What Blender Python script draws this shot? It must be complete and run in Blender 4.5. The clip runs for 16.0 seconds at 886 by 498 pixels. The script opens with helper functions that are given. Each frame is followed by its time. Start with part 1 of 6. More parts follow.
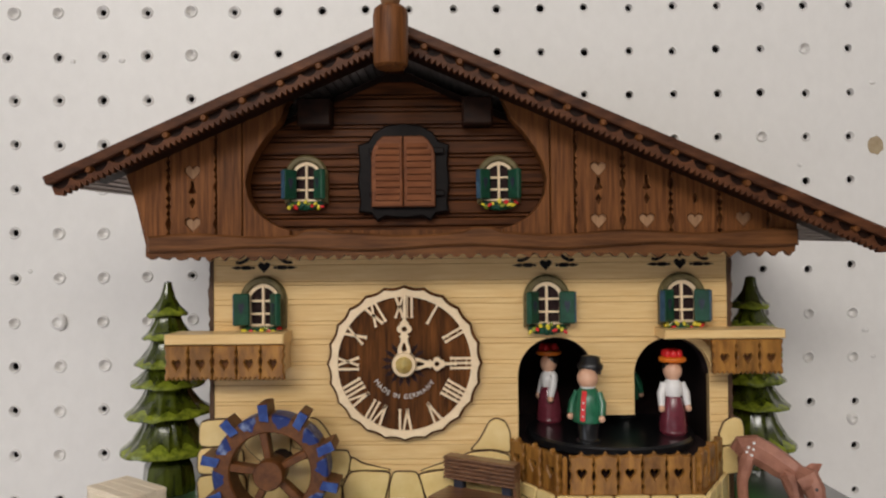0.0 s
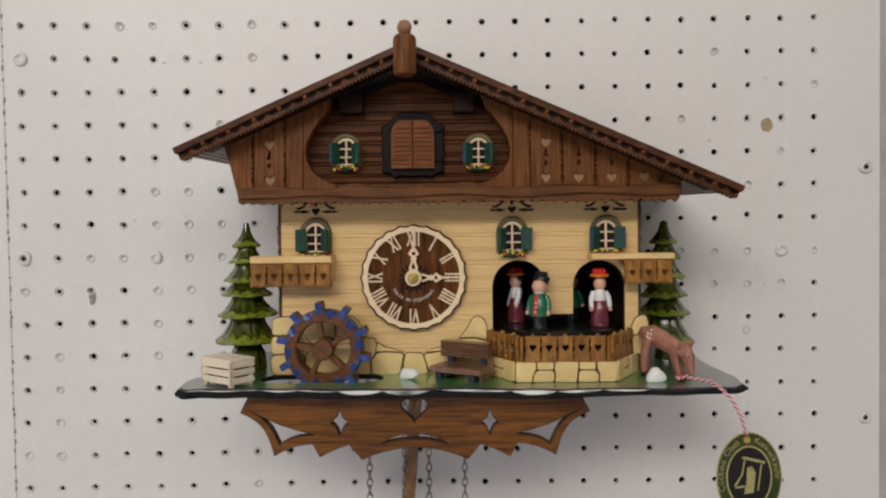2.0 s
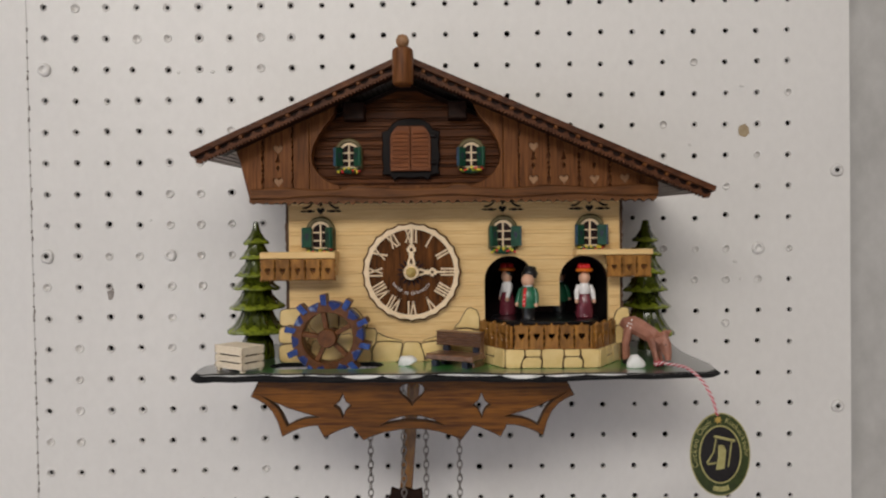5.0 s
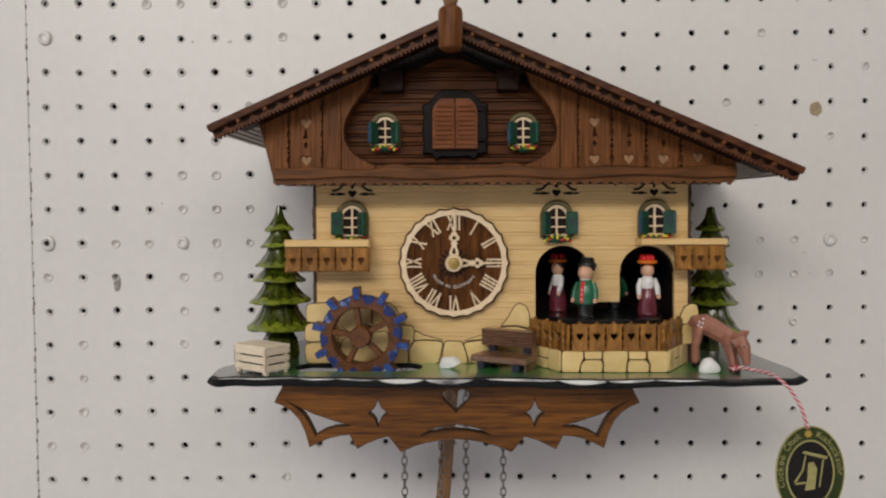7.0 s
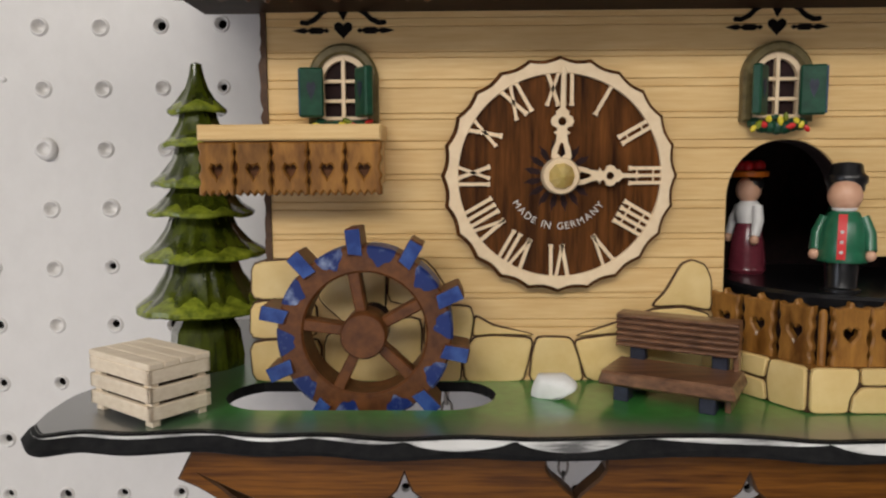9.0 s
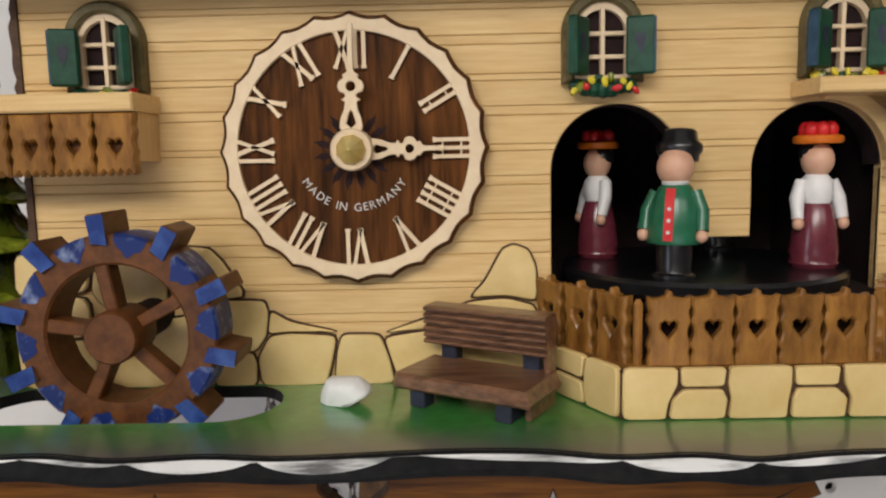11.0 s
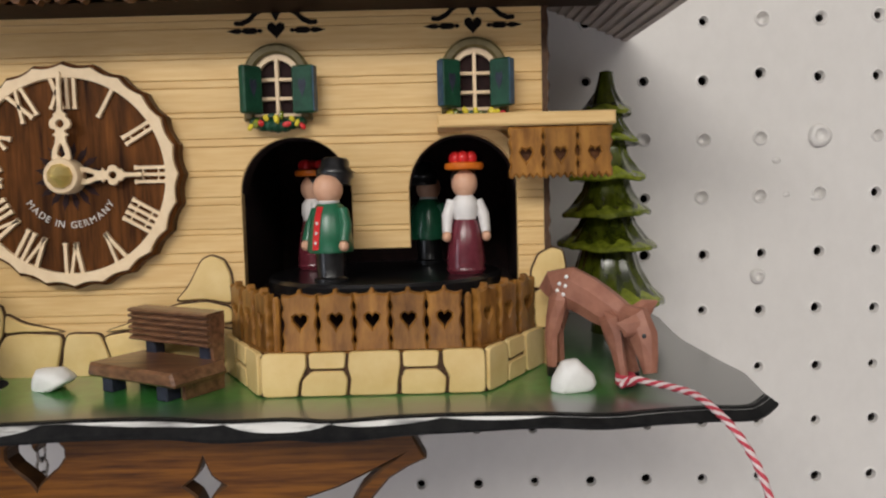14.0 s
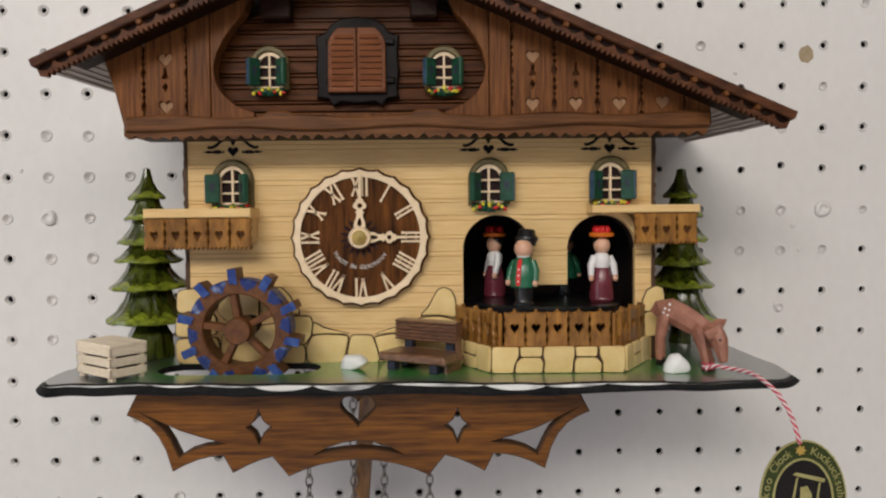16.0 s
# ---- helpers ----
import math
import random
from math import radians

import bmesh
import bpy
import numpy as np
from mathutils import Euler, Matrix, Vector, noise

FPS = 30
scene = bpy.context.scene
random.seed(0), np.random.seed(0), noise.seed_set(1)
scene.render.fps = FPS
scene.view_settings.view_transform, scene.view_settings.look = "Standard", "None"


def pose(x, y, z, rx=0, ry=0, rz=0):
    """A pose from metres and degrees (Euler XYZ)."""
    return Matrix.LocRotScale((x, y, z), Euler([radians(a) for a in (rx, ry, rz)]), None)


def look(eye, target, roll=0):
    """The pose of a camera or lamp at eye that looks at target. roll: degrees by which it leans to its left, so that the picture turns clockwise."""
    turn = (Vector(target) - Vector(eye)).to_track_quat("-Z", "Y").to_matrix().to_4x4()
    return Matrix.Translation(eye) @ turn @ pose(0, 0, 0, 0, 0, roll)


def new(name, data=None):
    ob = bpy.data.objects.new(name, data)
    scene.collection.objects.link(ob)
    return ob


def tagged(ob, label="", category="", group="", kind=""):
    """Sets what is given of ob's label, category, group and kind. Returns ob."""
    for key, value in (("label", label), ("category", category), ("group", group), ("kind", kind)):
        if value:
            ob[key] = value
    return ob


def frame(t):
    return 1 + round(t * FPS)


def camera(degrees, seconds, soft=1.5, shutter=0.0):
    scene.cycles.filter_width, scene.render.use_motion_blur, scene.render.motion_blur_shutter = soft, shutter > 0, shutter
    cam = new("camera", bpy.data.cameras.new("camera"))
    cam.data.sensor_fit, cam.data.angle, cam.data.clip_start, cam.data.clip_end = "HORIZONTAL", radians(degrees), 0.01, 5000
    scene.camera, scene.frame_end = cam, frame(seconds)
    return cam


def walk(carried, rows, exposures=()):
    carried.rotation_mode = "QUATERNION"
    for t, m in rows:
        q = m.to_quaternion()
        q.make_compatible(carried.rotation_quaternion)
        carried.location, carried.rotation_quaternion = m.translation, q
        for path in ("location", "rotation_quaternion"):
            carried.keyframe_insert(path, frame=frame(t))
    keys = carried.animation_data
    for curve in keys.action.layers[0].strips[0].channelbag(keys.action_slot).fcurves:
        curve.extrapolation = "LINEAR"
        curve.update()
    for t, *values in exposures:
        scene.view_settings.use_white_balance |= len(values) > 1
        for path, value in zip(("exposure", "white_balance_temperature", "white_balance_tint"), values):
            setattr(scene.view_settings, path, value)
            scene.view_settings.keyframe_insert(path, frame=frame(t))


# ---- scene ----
from mathutils.geometry import tessellate_polygon

cam = camera(62.0, 16.0, soft=2.2)
# seconds, eye in metres, yaw, pitch and roll in degrees
PATH = [
    (0, 0.0010, -0.4263, 1.4974, 0.316, 0.772, -0.538),
    (0.5, 0.0035, -0.4719, 1.4933, 0.338, 0.072, -0.559),
    (1, 0.0060, -0.5066, 1.4865, 0.375, -0.505, -0.588),
    (1.5, 0.0068, -0.5379, 1.4825, 0.592, -0.924, -0.592),
    (2, 0.0063, -0.5706, 1.4787, 0.687, -1.104, -0.544),
    (2.5, 0.0093, -0.5921, 1.4748, 0.803, -1.013, -0.540),
    (3, 0.0102, -0.6011, 1.4727, 0.769, -0.900, -0.528),
    (3.5, 0.0102, -0.6051, 1.4707, 0.789, -0.817, -0.530),
    (4, 0.0112, -0.6076, 1.4713, 0.791, -0.731, -0.553),
    (6.5, 0.0078, -0.6008, 1.4721, 1.061, -0.355, -0.398),
    (7, -0.0153, -0.5526, 1.4697, 1.212, -1.208, -0.207),
    (7.5, -0.0369, -0.4876, 1.4696, 1.148, -2.371, -0.046),
    (8, -0.0502, -0.4138, 1.4616, 1.155, -3.655, 0.097),
    (10.5, -0.0219, -0.2822, 1.4502, 0.852, -7.542, -1.202),
    (11, 0.0072, -0.2893, 1.4493, 1.023, -7.108, -1.221),
    (11.5, 0.0364, -0.2962, 1.4479, 0.871, -5.777, -1.246),
    (12, 0.0611, -0.2999, 1.4492, 0.729, -5.300, -1.319),
    (12.5, 0.0765, -0.3031, 1.4492, 0.658, -4.897, -1.381),
    (13, 0.0835, -0.3082, 1.4501, 0.500, -4.578, -1.460),
    (13.5, 0.0882, -0.3136, 1.4475, 0.230, -4.523, -1.474),
    (14, 0.0938, -0.3249, 1.4435, -0.034, -4.287, -1.498),
    (14.5, 0.0876, -0.3522, 1.4428, -0.266, -3.946, -1.396),
    (15, 0.0705, -0.3897, 1.4453, -0.356, -3.363, -1.135),
    (15.5, 0.0449, -0.4304, 1.4537, -0.339, -2.686, -0.801),
    (16, 0.0218, -0.4621, 1.4593, -0.056, -2.183, -0.522),
]


def gaze(x, y, z, yaw, pitch, roll):
    a, b = radians(yaw), radians(pitch)
    ahead = Vector((-math.sin(a) * math.cos(b), math.cos(a) * math.cos(b), math.sin(b)))
    eye = Vector((x, y, z))
    return look(eye, eye + ahead, roll)


walk(cam, [(t, gaze(*row)) for t, *row in PATH], exposures=((0.0, 0.0), (1.5, -0.08), (4.0, -0.14), (7.0, -0.15), (8.0, -0.08), (10.5, 0.05), (11.5, 0.15), (12.5, 0.11), (14.0, 0.11), (16.0, 0.04)))

# ---------------------------------------------------------------- light
world = bpy.data.worlds.new("world")
world.use_nodes = True
world.node_tree.nodes["Background"].inputs[0].default_value = (0.9, 0.93, 1.0, 1)
world.node_tree.nodes["Background"].inputs[1].default_value = 0.05
scene.world = world


def lamp(name, eye, target, size, size_y, watts, colour):
    data = bpy.data.lights.new(name, "AREA")
    data.shape, data.size, data.size_y, data.energy, data.color = "RECTANGLE", size, size_y, watts, colour
    ob = new(name, data)
    ob.matrix_world = look(eye, target)
    return ob


lamp("ceiling_tube", (-0.6, -2.0, 2.52), (-0.45, -0.8, 0.8), 1.4, 0.7, 41, (1.0, 0.955, 0.90))
lamp("ceiling_tube", (0.9, -2.0, 2.52), (0.7, -0.9, 0.8), 1.6, 0.7, 14, (1.0, 0.94, 0.86))
# added cool fill from the left, no source is built there
lamp("left_fill", (-2.36, -1.5, 1.6), (0, -1.0, 1.5), 1.3, 1.2, 13, (0.82, 0.87, 1.0))
# added fill from low in front, brightens the wall below the platform
lamp("low_front_fill", (-0.3, -3.06, 0.85), (-0.2, 0, 1.4), 2.6, 1.5, 15, (0.94, 0.92, 1.0))


# ---------------------------------------------------------------- materials
def material(name, dark, light, rough=0.5, scale=(300, 300, 300), bump=0.3, depth=0.0002, metal=0.0, coat=0.0, stain=0.12, stain_scale=25.0, jitter=0.0, low=0.3, high=0.7, gloss=0.35):
    """Two colours mixed by a fine noise stretched along the grain, with broad stains over it."""
    m = bpy.data.materials.new(name)
    m.use_nodes = True
    t = m.node_tree
    n, link = t.nodes, t.links.new
    p = n["Principled BSDF"]
    p.inputs["Roughness"].default_value, p.inputs["Metallic"].default_value = rough, metal
    p.inputs["Specular IOR Level"].default_value = gloss
    p.inputs["Coat Weight"].default_value, p.inputs["Coat Roughness"].default_value = coat, 0.18
    co, info = n.new("ShaderNodeTexCoord"), n.new("ShaderNodeObjectInfo")
    add = n.new("ShaderNodeVectorMath")
    add.operation = "MULTIPLY_ADD"
    comb = n.new("ShaderNodeCombineXYZ")
    for k in range(3):
        link(info.outputs["Random"], comb.inputs[k])
    link(comb.outputs[0], add.inputs[0])
    add.inputs[1].default_value = (0.37, 0.53, 0.71)
    link(co.outputs["Object"], add.inputs[2])
    mapping = n.new("ShaderNodeMapping")
    mapping.inputs["Scale"].default_value = scale
    link(add.outputs[0], mapping.inputs[0])
    fine = n.new("ShaderNodeTexNoise")
    fine.inputs["Scale"].default_value, fine.inputs["Detail"].default_value, fine.inputs["Roughness"].default_value = 1.0, 5.0, 0.6
    link(mapping.outputs[0], fine.inputs["Vector"])
    ramp = n.new("ShaderNodeValToRGB")
    ramp.color_ramp.elements[0].position, ramp.color_ramp.elements[1].position = low, high
    ramp.color_ramp.elements[0].color, ramp.color_ramp.elements[1].color = (*dark, 1), (*light, 1)
    link(fine.outputs[0], ramp.inputs[0])
    broad = n.new("ShaderNodeTexNoise")
    broad.inputs["Scale"].default_value, broad.inputs["Detail"].default_value = stain_scale, 3.0
    link(add.outputs[0], broad.inputs["Vector"])
    span = n.new("ShaderNodeMapRange")
    span.inputs[1].default_value, span.inputs[2].default_value = 0.3, 0.7
    span.inputs[3].default_value, span.inputs[4].default_value = 1 - stain, 1 + stain * 0.6
    link(broad.outputs[0], span.inputs[0])
    rnd = n.new("ShaderNodeMapRange")
    rnd.inputs[3].default_value, rnd.inputs[4].default_value = 1 - jitter, 1 + jitter
    link(info.outputs["Random"], rnd.inputs[0])
    mul = n.new("ShaderNodeMath")
    mul.operation = "MULTIPLY"
    link(span.outputs[0], mul.inputs[0])
    link(rnd.outputs[0], mul.inputs[1])
    mix = n.new("ShaderNodeVectorMath")
    mix.operation = "SCALE"
    link(ramp.outputs[0], mix.inputs[0])
    link(mul.outputs[0], mix.inputs["Scale"])
    link(mix.outputs[0], p.inputs["Base Color"])
    if bump:
        b = n.new("ShaderNodeBump")
        b.inputs["Strength"].default_value, b.inputs["Distance"].default_value = bump, depth
        link(fine.outputs[0], b.inputs["Height"])
        link(b.outputs[0], p.inputs["Normal"])
    return m


ALONG_X, ALONG_Z, ALONG_Y = (60, 700, 900), (900, 700, 60), (900, 60, 900)
PAINT = material("white_wall_paint", (0.69, 0.67, 0.64), (0.725, 0.705, 0.675), 0.4, (150, 150, 110), 0.22, 0.0005, stain_scale=9, stain=0.025, gloss=0.5)
SHOP = material("drab_shop_wall", (0.18, 0.165, 0.15), (0.26, 0.24, 0.22), 0.7, (4, 4, 4), 0)
GREY = material("grey_wall_paint", (0.45, 0.44, 0.42), (0.54, 0.53, 0.51), 0.6, (60, 60, 40), 0.3, 0.0006, stain=0.1, stain_scale=8)
# pale so that the unseen floor throws light up under platform and eaves
FLOOR = material("pale_bounce_floor", (0.56, 0.54, 0.57), (0.66, 0.64, 0.67), 0.45, (6, 6, 6), 0, stain=0.1, stain_scale=1.5)
# near-black stands in for the shade inside holes and screw dimples
CAVITY = material("cavity_shade", (0.012, 0.010, 0.009), (0.03, 0.024, 0.02), 0.9)
PALE = material("pale_maple", (0.68, 0.435, 0.178), (0.79, 0.565, 0.265), 0.38, ALONG_X, 0.15, 0.0001, stain=0.06, jitter=0.02, coat=0.06)
PALE_UP = material("pale_maple_upright", (0.68, 0.435, 0.19), (0.79, 0.565, 0.285), 0.4, ALONG_Z, 0.15, 0.0001, stain=0.06, jitter=0.05)
STONE = material("cream_painted_stone", (0.73, 0.52, 0.21), (0.82, 0.625, 0.29), 0.4, (120, 120, 120), 0.1, 0.0001, stain=0.08, jitter=0.05, coat=0.2)
BURNT = material("burnt_line", (0.045, 0.02, 0.0085), (0.10, 0.05, 0.022), 0.6, (500, 500, 500))
BLACKISH = material("black_lacquer", (0.006, 0.006, 0.007), (0.012, 0.012, 0.013), 0.28, coat=0.4)
RAIL_BAR = material("walnut_bar", (0.055, 0.019, 0.0055), (0.185, 0.073, 0.023), 0.4, (40, 400, 600), 0.4, 0.0002, stain=0.2, gloss=0.2)
HEART = material("tan_heart_wood", (0.24, 0.12, 0.055), (0.38, 0.215, 0.105), 0.5, ALONG_Z)
GROOVE = material("toasted_groove", (0.42, 0.26, 0.105), (0.70, 0.49, 0.23), 0.6, (14, 300, 300), 0.1)
INSIDE = material("black_felt", (0.010, 0.004, 0.004), (0.026, 0.010, 0.010), 0.9)
# darker than the upright walnut: shade under the eaves is in the colour
WALNUT_X = material("walnut_level", (0.02, 0.005, 0.0014), (0.135, 0.045, 0.013), 0.42, (45, 500, 800), 0.4, 0.0002, stain=0.2, jitter=0.12, gloss=0.12, coat=0.0)
WALNUT_Z = material("walnut_upright", (0.06, 0.019, 0.005), (0.215, 0.08, 0.023), 0.42, (700, 500, 40), 0.4, 0.0002, stain=0.15, jitter=0.12, gloss=0.15, coat=0.0)
ROOF = material("dark_roof_wood", (0.034, 0.0105, 0.0045), (0.125, 0.046, 0.019), 0.42, (90, 300, 300), 0.3, 0.0002, stain=0.2, gloss=0.15, coat=0.0)
# dark stain, deepened further for the shade in the roof's recesses
ROOF_DARK = material("dark_stain_and_shade", (0.008, 0.003, 0.0015), (0.026, 0.010, 0.005), 0.5, (200, 300, 300), 0.3, 0.0002, stain=0.2, gloss=0.12)
SOFFIT = material("grey_brown_underside", (0.36, 0.31, 0.275), (0.56, 0.49, 0.44), 0.6, (600, 40, 600), 0.3, 0.0002)
APRON = material("amber_brown_board", (0.05, 0.014, 0.0016), (0.225, 0.083, 0.009), 0.38, (35, 400, 620), 0.3, 0.0001, stain=0.25, coat=0.06, gloss=0.18)
APRON_EDGE = material("dark_amber_edge", (0.045, 0.018, 0.006), (0.10, 0.045, 0.014), 0.5, (90, 90, 300))
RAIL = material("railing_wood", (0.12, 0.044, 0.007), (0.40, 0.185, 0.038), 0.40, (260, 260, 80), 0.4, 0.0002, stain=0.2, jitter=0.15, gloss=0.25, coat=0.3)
DIAL = material("dial_walnut", (0.026, 0.0085, 0.002), (0.155, 0.055, 0.0125), 0.36, (520, 400, 45), 0.25, 0.0001, stain=0.3, stain_scale=60, gloss=0.1, coat=0.0)
CREAM = material("cream_plastic", (0.76, 0.58, 0.37), (0.84, 0.67, 0.45), 0.4, (300, 300, 300), 0.05)
BRASS = material("polished_brass", (0.85, 0.64, 0.2), (0.95, 0.78, 0.34), 0.3, metal=0.6, bump=0.05)
GREEN = material("green_shutter_paint", (0.0055, 0.042, 0.022), (0.013, 0.075, 0.039), 0.38, (400, 400, 400), 0.2, stain=0.3, stain_scale=150)
BLUE_EDGE = material("blue_grey_edge", (0.02, 0.05, 0.085), (0.05, 0.10, 0.15), 0.35, stain=0.3, stain_scale=200)
OLIVE = material("olive_brown_arch", (0.075, 0.058, 0.02), (0.17, 0.13, 0.052), 0.45, (400, 400, 400))
LEAF = material("carved_green_tree", (0.008, 0.015, 0.0016), (0.085, 0.105, 0.007), 0.2, (300, 300, 55), 0.4, 0.0003, stain=0.35, stain_scale=60, coat=1.0)
LEAF_TIP = material("lime_tree_rim", (0.05, 0.075, 0.005), (0.30, 0.35, 0.03), 0.22, (300, 300, 300), 0.3, coat=0.5, stain=0.3, stain_scale=90)
WHEEL = material("wheel_brown", (0.075, 0.024, 0.0055), (0.17, 0.06, 0.015), 0.45, (300, 300, 300), 0.3, stain=0.25, stain_scale=70)
BLUE = material("brushed_blue_paint", (0.008, 0.025, 0.14), (0.36, 0.44, 0.62), 0.4, (260, 260, 200), 0.3, low=0.5, high=0.82)
BLUE_DEEP = material("deep_blue_paint", (0.01, 0.035, 0.18), (0.07, 0.15, 0.42), 0.35, (200, 200, 160), 0.2, low=0.4, high=0.85)
TAN = material("raw_pale_wood", (0.72, 0.60, 0.44), (0.86, 0.75, 0.59), 0.6, (90, 400, 600), 0.2, jitter=0.06)
DEER = material("carved_fawn", (0.25, 0.102, 0.066), (0.41, 0.185, 0.124), 0.5, (150, 150, 150), 0.3, 0.0003, stain=0.2, stain_scale=60)
BENCH = material("bench_walnut", (0.085, 0.038, 0.02), (0.26, 0.125, 0.064), 0.4, (60, 500, 600), 0.4, stain=0.2, coat=0.6)
SLATE = material("slate_blue_leg", (0.015, 0.017, 0.03), (0.035, 0.04, 0.065), 0.5)
WHITE = material("white_stone", (0.82, 0.82, 0.80), (0.92, 0.92, 0.90), 0.6, (200, 200, 200), 0.4, 0.0004)
SKIN = material("peach_paint", (0.62, 0.34, 0.22), (0.7, 0.42, 0.28), 0.35, bump=0.05)
COAT = material("green_coat_paint", (0.012, 0.10, 0.048), (0.022, 0.15, 0.075), 0.3, bump=0.05, coat=0.3)
SKIRT = material("plum_paint", (0.11, 0.018, 0.028), (0.17, 0.03, 0.045), 0.25, bump=0.05, coat=0.4)
BLOUSE = material("white_doll_paint", (0.72, 0.70, 0.68), (0.8, 0.78, 0.76), 0.35, bump=0.05)
RED = material("red_paint", (0.52, 0.012, 0.015), (0.66, 0.03, 0.03), 0.35, bump=0.05)
ORANGE = material("orange_paint", (0.62, 0.13, 0.01), (0.72, 0.2, 0.02), 0.35, bump=0.05)
YELLOW = material("yellow_paint", (0.66, 0.52, 0.02), (0.76, 0.64, 0.06), 0.4, bump=0.05)
STEEL = material("dull_steel", (0.22, 0.2, 0.18), (0.42, 0.39, 0.36), 0.38, metal=1.0, bump=0.1)
LOUVRE = material("red_brown_louvre", (0.11, 0.034, 0.013), (0.24, 0.086, 0.034), 0.42, (60, 400, 500), 0.3, jitter=0.1, gloss=0.15)
FRAME = material("black_brown_frame", (0.003, 0.002, 0.0018), (0.009, 0.006, 0.0055), 0.4, (300, 300, 300), 0.3, gloss=0.12)
TAG_GREEN = material("tag_green", (0.022, 0.032, 0.008), (0.04, 0.055, 0.014), 0.3, bump=0.03)
TAG_GOLD = material("tag_gold", (0.3, 0.27, 0.1), (0.42, 0.38, 0.16), 0.35, bump=0.03)
TAG_BLACK = material("tag_black", (0.008, 0.007, 0.007), (0.016, 0.013, 0.013), 0.3, bump=0.03)
TWINE_RED = material("faded_red_cotton", (0.42, 0.03, 0.055), (0.6, 0.08, 0.11), 0.8, (900, 900, 900), 0.4)
TWINE_WHITE = material("pinkish_white_cotton", (0.66, 0.54, 0.54), (0.82, 0.74, 0.74), 0.8, (900, 900, 900), 0.4)
TAG_ORANGE = material("tag_orange", (0.42, 0.27, 0.06), (0.52, 0.36, 0.09), 0.35, bump=0.03)
DRIP = material("grey_brown_grime", (0.16, 0.135, 0.12), (0.42, 0.38, 0.35), 0.8, (500, 500, 300))
STAIN = material("tan_patch", (0.32, 0.24, 0.14), (0.42, 0.33, 0.21), 0.7, (300, 300, 300))
TEXT_WHITE = material("dial_print", (0.62, 0.58, 0.52), (0.7, 0.66, 0.6), 0.5, bump=0)


def platform_paint():
    """Green lawn sprayed thin towards the dark grey rim."""
    m = material("lawn_paint", (0.034, 0.18, 0.031), (0.062, 0.28, 0.06), 0.3, (220, 220, 220), 0.15, 0.0001, stain=0.15, coat=0.9)
    t = m.node_tree
    n, link = t.nodes, t.links.new
    p = n["Principled BSDF"]
    base = p.inputs["Base Color"].links[0].from_socket
    co, sep = n.new("ShaderNodeTexCoord"), n.new("ShaderNodeSeparateXYZ")
    link(co.outputs["Object"], sep.inputs[0])
    noise_node = n.new("ShaderNodeTexNoise")
    noise_node.inputs["Scale"].default_value = 70
    link(co.outputs["Object"], noise_node.inputs["Vector"])
    wob = n.new("ShaderNodeMath")
    wob.operation, wob.inputs[1].default_value = "MULTIPLY_ADD", 0.014
    link(noise_node.outputs[0], wob.inputs[0])
    link(sep.outputs[1], wob.inputs[2])
    front = n.new("ShaderNodeMapRange")
    front.inputs[1].default_value, front.inputs[2].default_value = -0.070, -0.088
    link(wob.outputs[0], front.inputs[0])
    ends = n.new("ShaderNodeMath")
    ends.operation = "ABSOLUTE"
    shift = n.new("ShaderNodeMath")
    shift.operation, shift.inputs[1].default_value = "SUBTRACT", 0.030
    link(sep.outputs[0], shift.inputs[0])
    link(shift.outputs[0], ends.inputs[0])
    wide = n.new("ShaderNodeMapRange")
    wide.inputs[1].default_value, wide.inputs[2].default_value = 0.118, 0.142
    link(ends.outputs[0], wide.inputs[0])
    most = n.new("ShaderNodeMath")
    most.operation = "MAXIMUM"
    link(front.outputs[0], most.inputs[0])
    link(wide.outputs[0], most.inputs[1])
    mix = n.new("ShaderNodeMix")
    mix.data_type = "RGBA"
    link(most.outputs[0], mix.inputs[0])
    link(base, mix.inputs[6])
    mix.inputs[7].default_value = (0.10, 0.104, 0.10, 1)
    link(mix.outputs[2], p.inputs["Base Color"])
    return m


LAWN = platform_paint()
RIM = material("black_rim_with_dry_brushed_white", (0.006, 0.006, 0.007), (0.016, 0.016, 0.016), 0.7, gloss=0.12)
RIM_WHITE = material("dry_brushed_white", (0.12, 0.12, 0.12), (0.8, 0.8, 0.78), 0.5, (30, 250, 300), 0.3, low=0.32, high=0.52)


# ---------------------------------------------------------------- mesh helpers (millimetres)
ORIGIN = {}


def thing(name, at, label, category, group="", kind=""):
    ob = new(name)
    ob.empty_display_size = 0.01
    ob.location = Vector(at) * 0.001
    ORIGIN[ob.name] = Vector(at)
    return tagged(ob, label, category, group, kind)


def finish(name, bm, mats, at, smooth):
    bm.verts.ensure_lookup_table()
    for v in bm.verts:
        v.co = (v.co - at) * 0.001
    bmesh.ops.recalc_face_normals(bm, faces=bm.faces)
    me = bpy.data.meshes.new(name)
    bm.to_mesh(me)
    bm.free()
    for m in mats if isinstance(mats, (list, tuple)) else [mats]:
        me.materials.append(m)
    if smooth:
        me.shade_smooth()
        me.set_sharp_from_angle(angle=radians(smooth if smooth > 1 else 40))
    return me


def part(name, bm, mats, parent, label="", smooth=0):
    at = ORIGIN[parent.name]
    ob = new(name, finish(name, bm, mats, at, smooth))
    ob.parent = parent
    ORIGIN[ob.name] = at
    return tagged(ob, label)


def solid(name, bm, mats, at, label, category, group="", kind="", smooth=0):
    ob = new(name, finish(name, bm, mats, Vector(at), smooth))
    ob.location = Vector(at) * 0.001
    ORIGIN[ob.name] = Vector(at)
    return tagged(ob, label, category, group, kind)


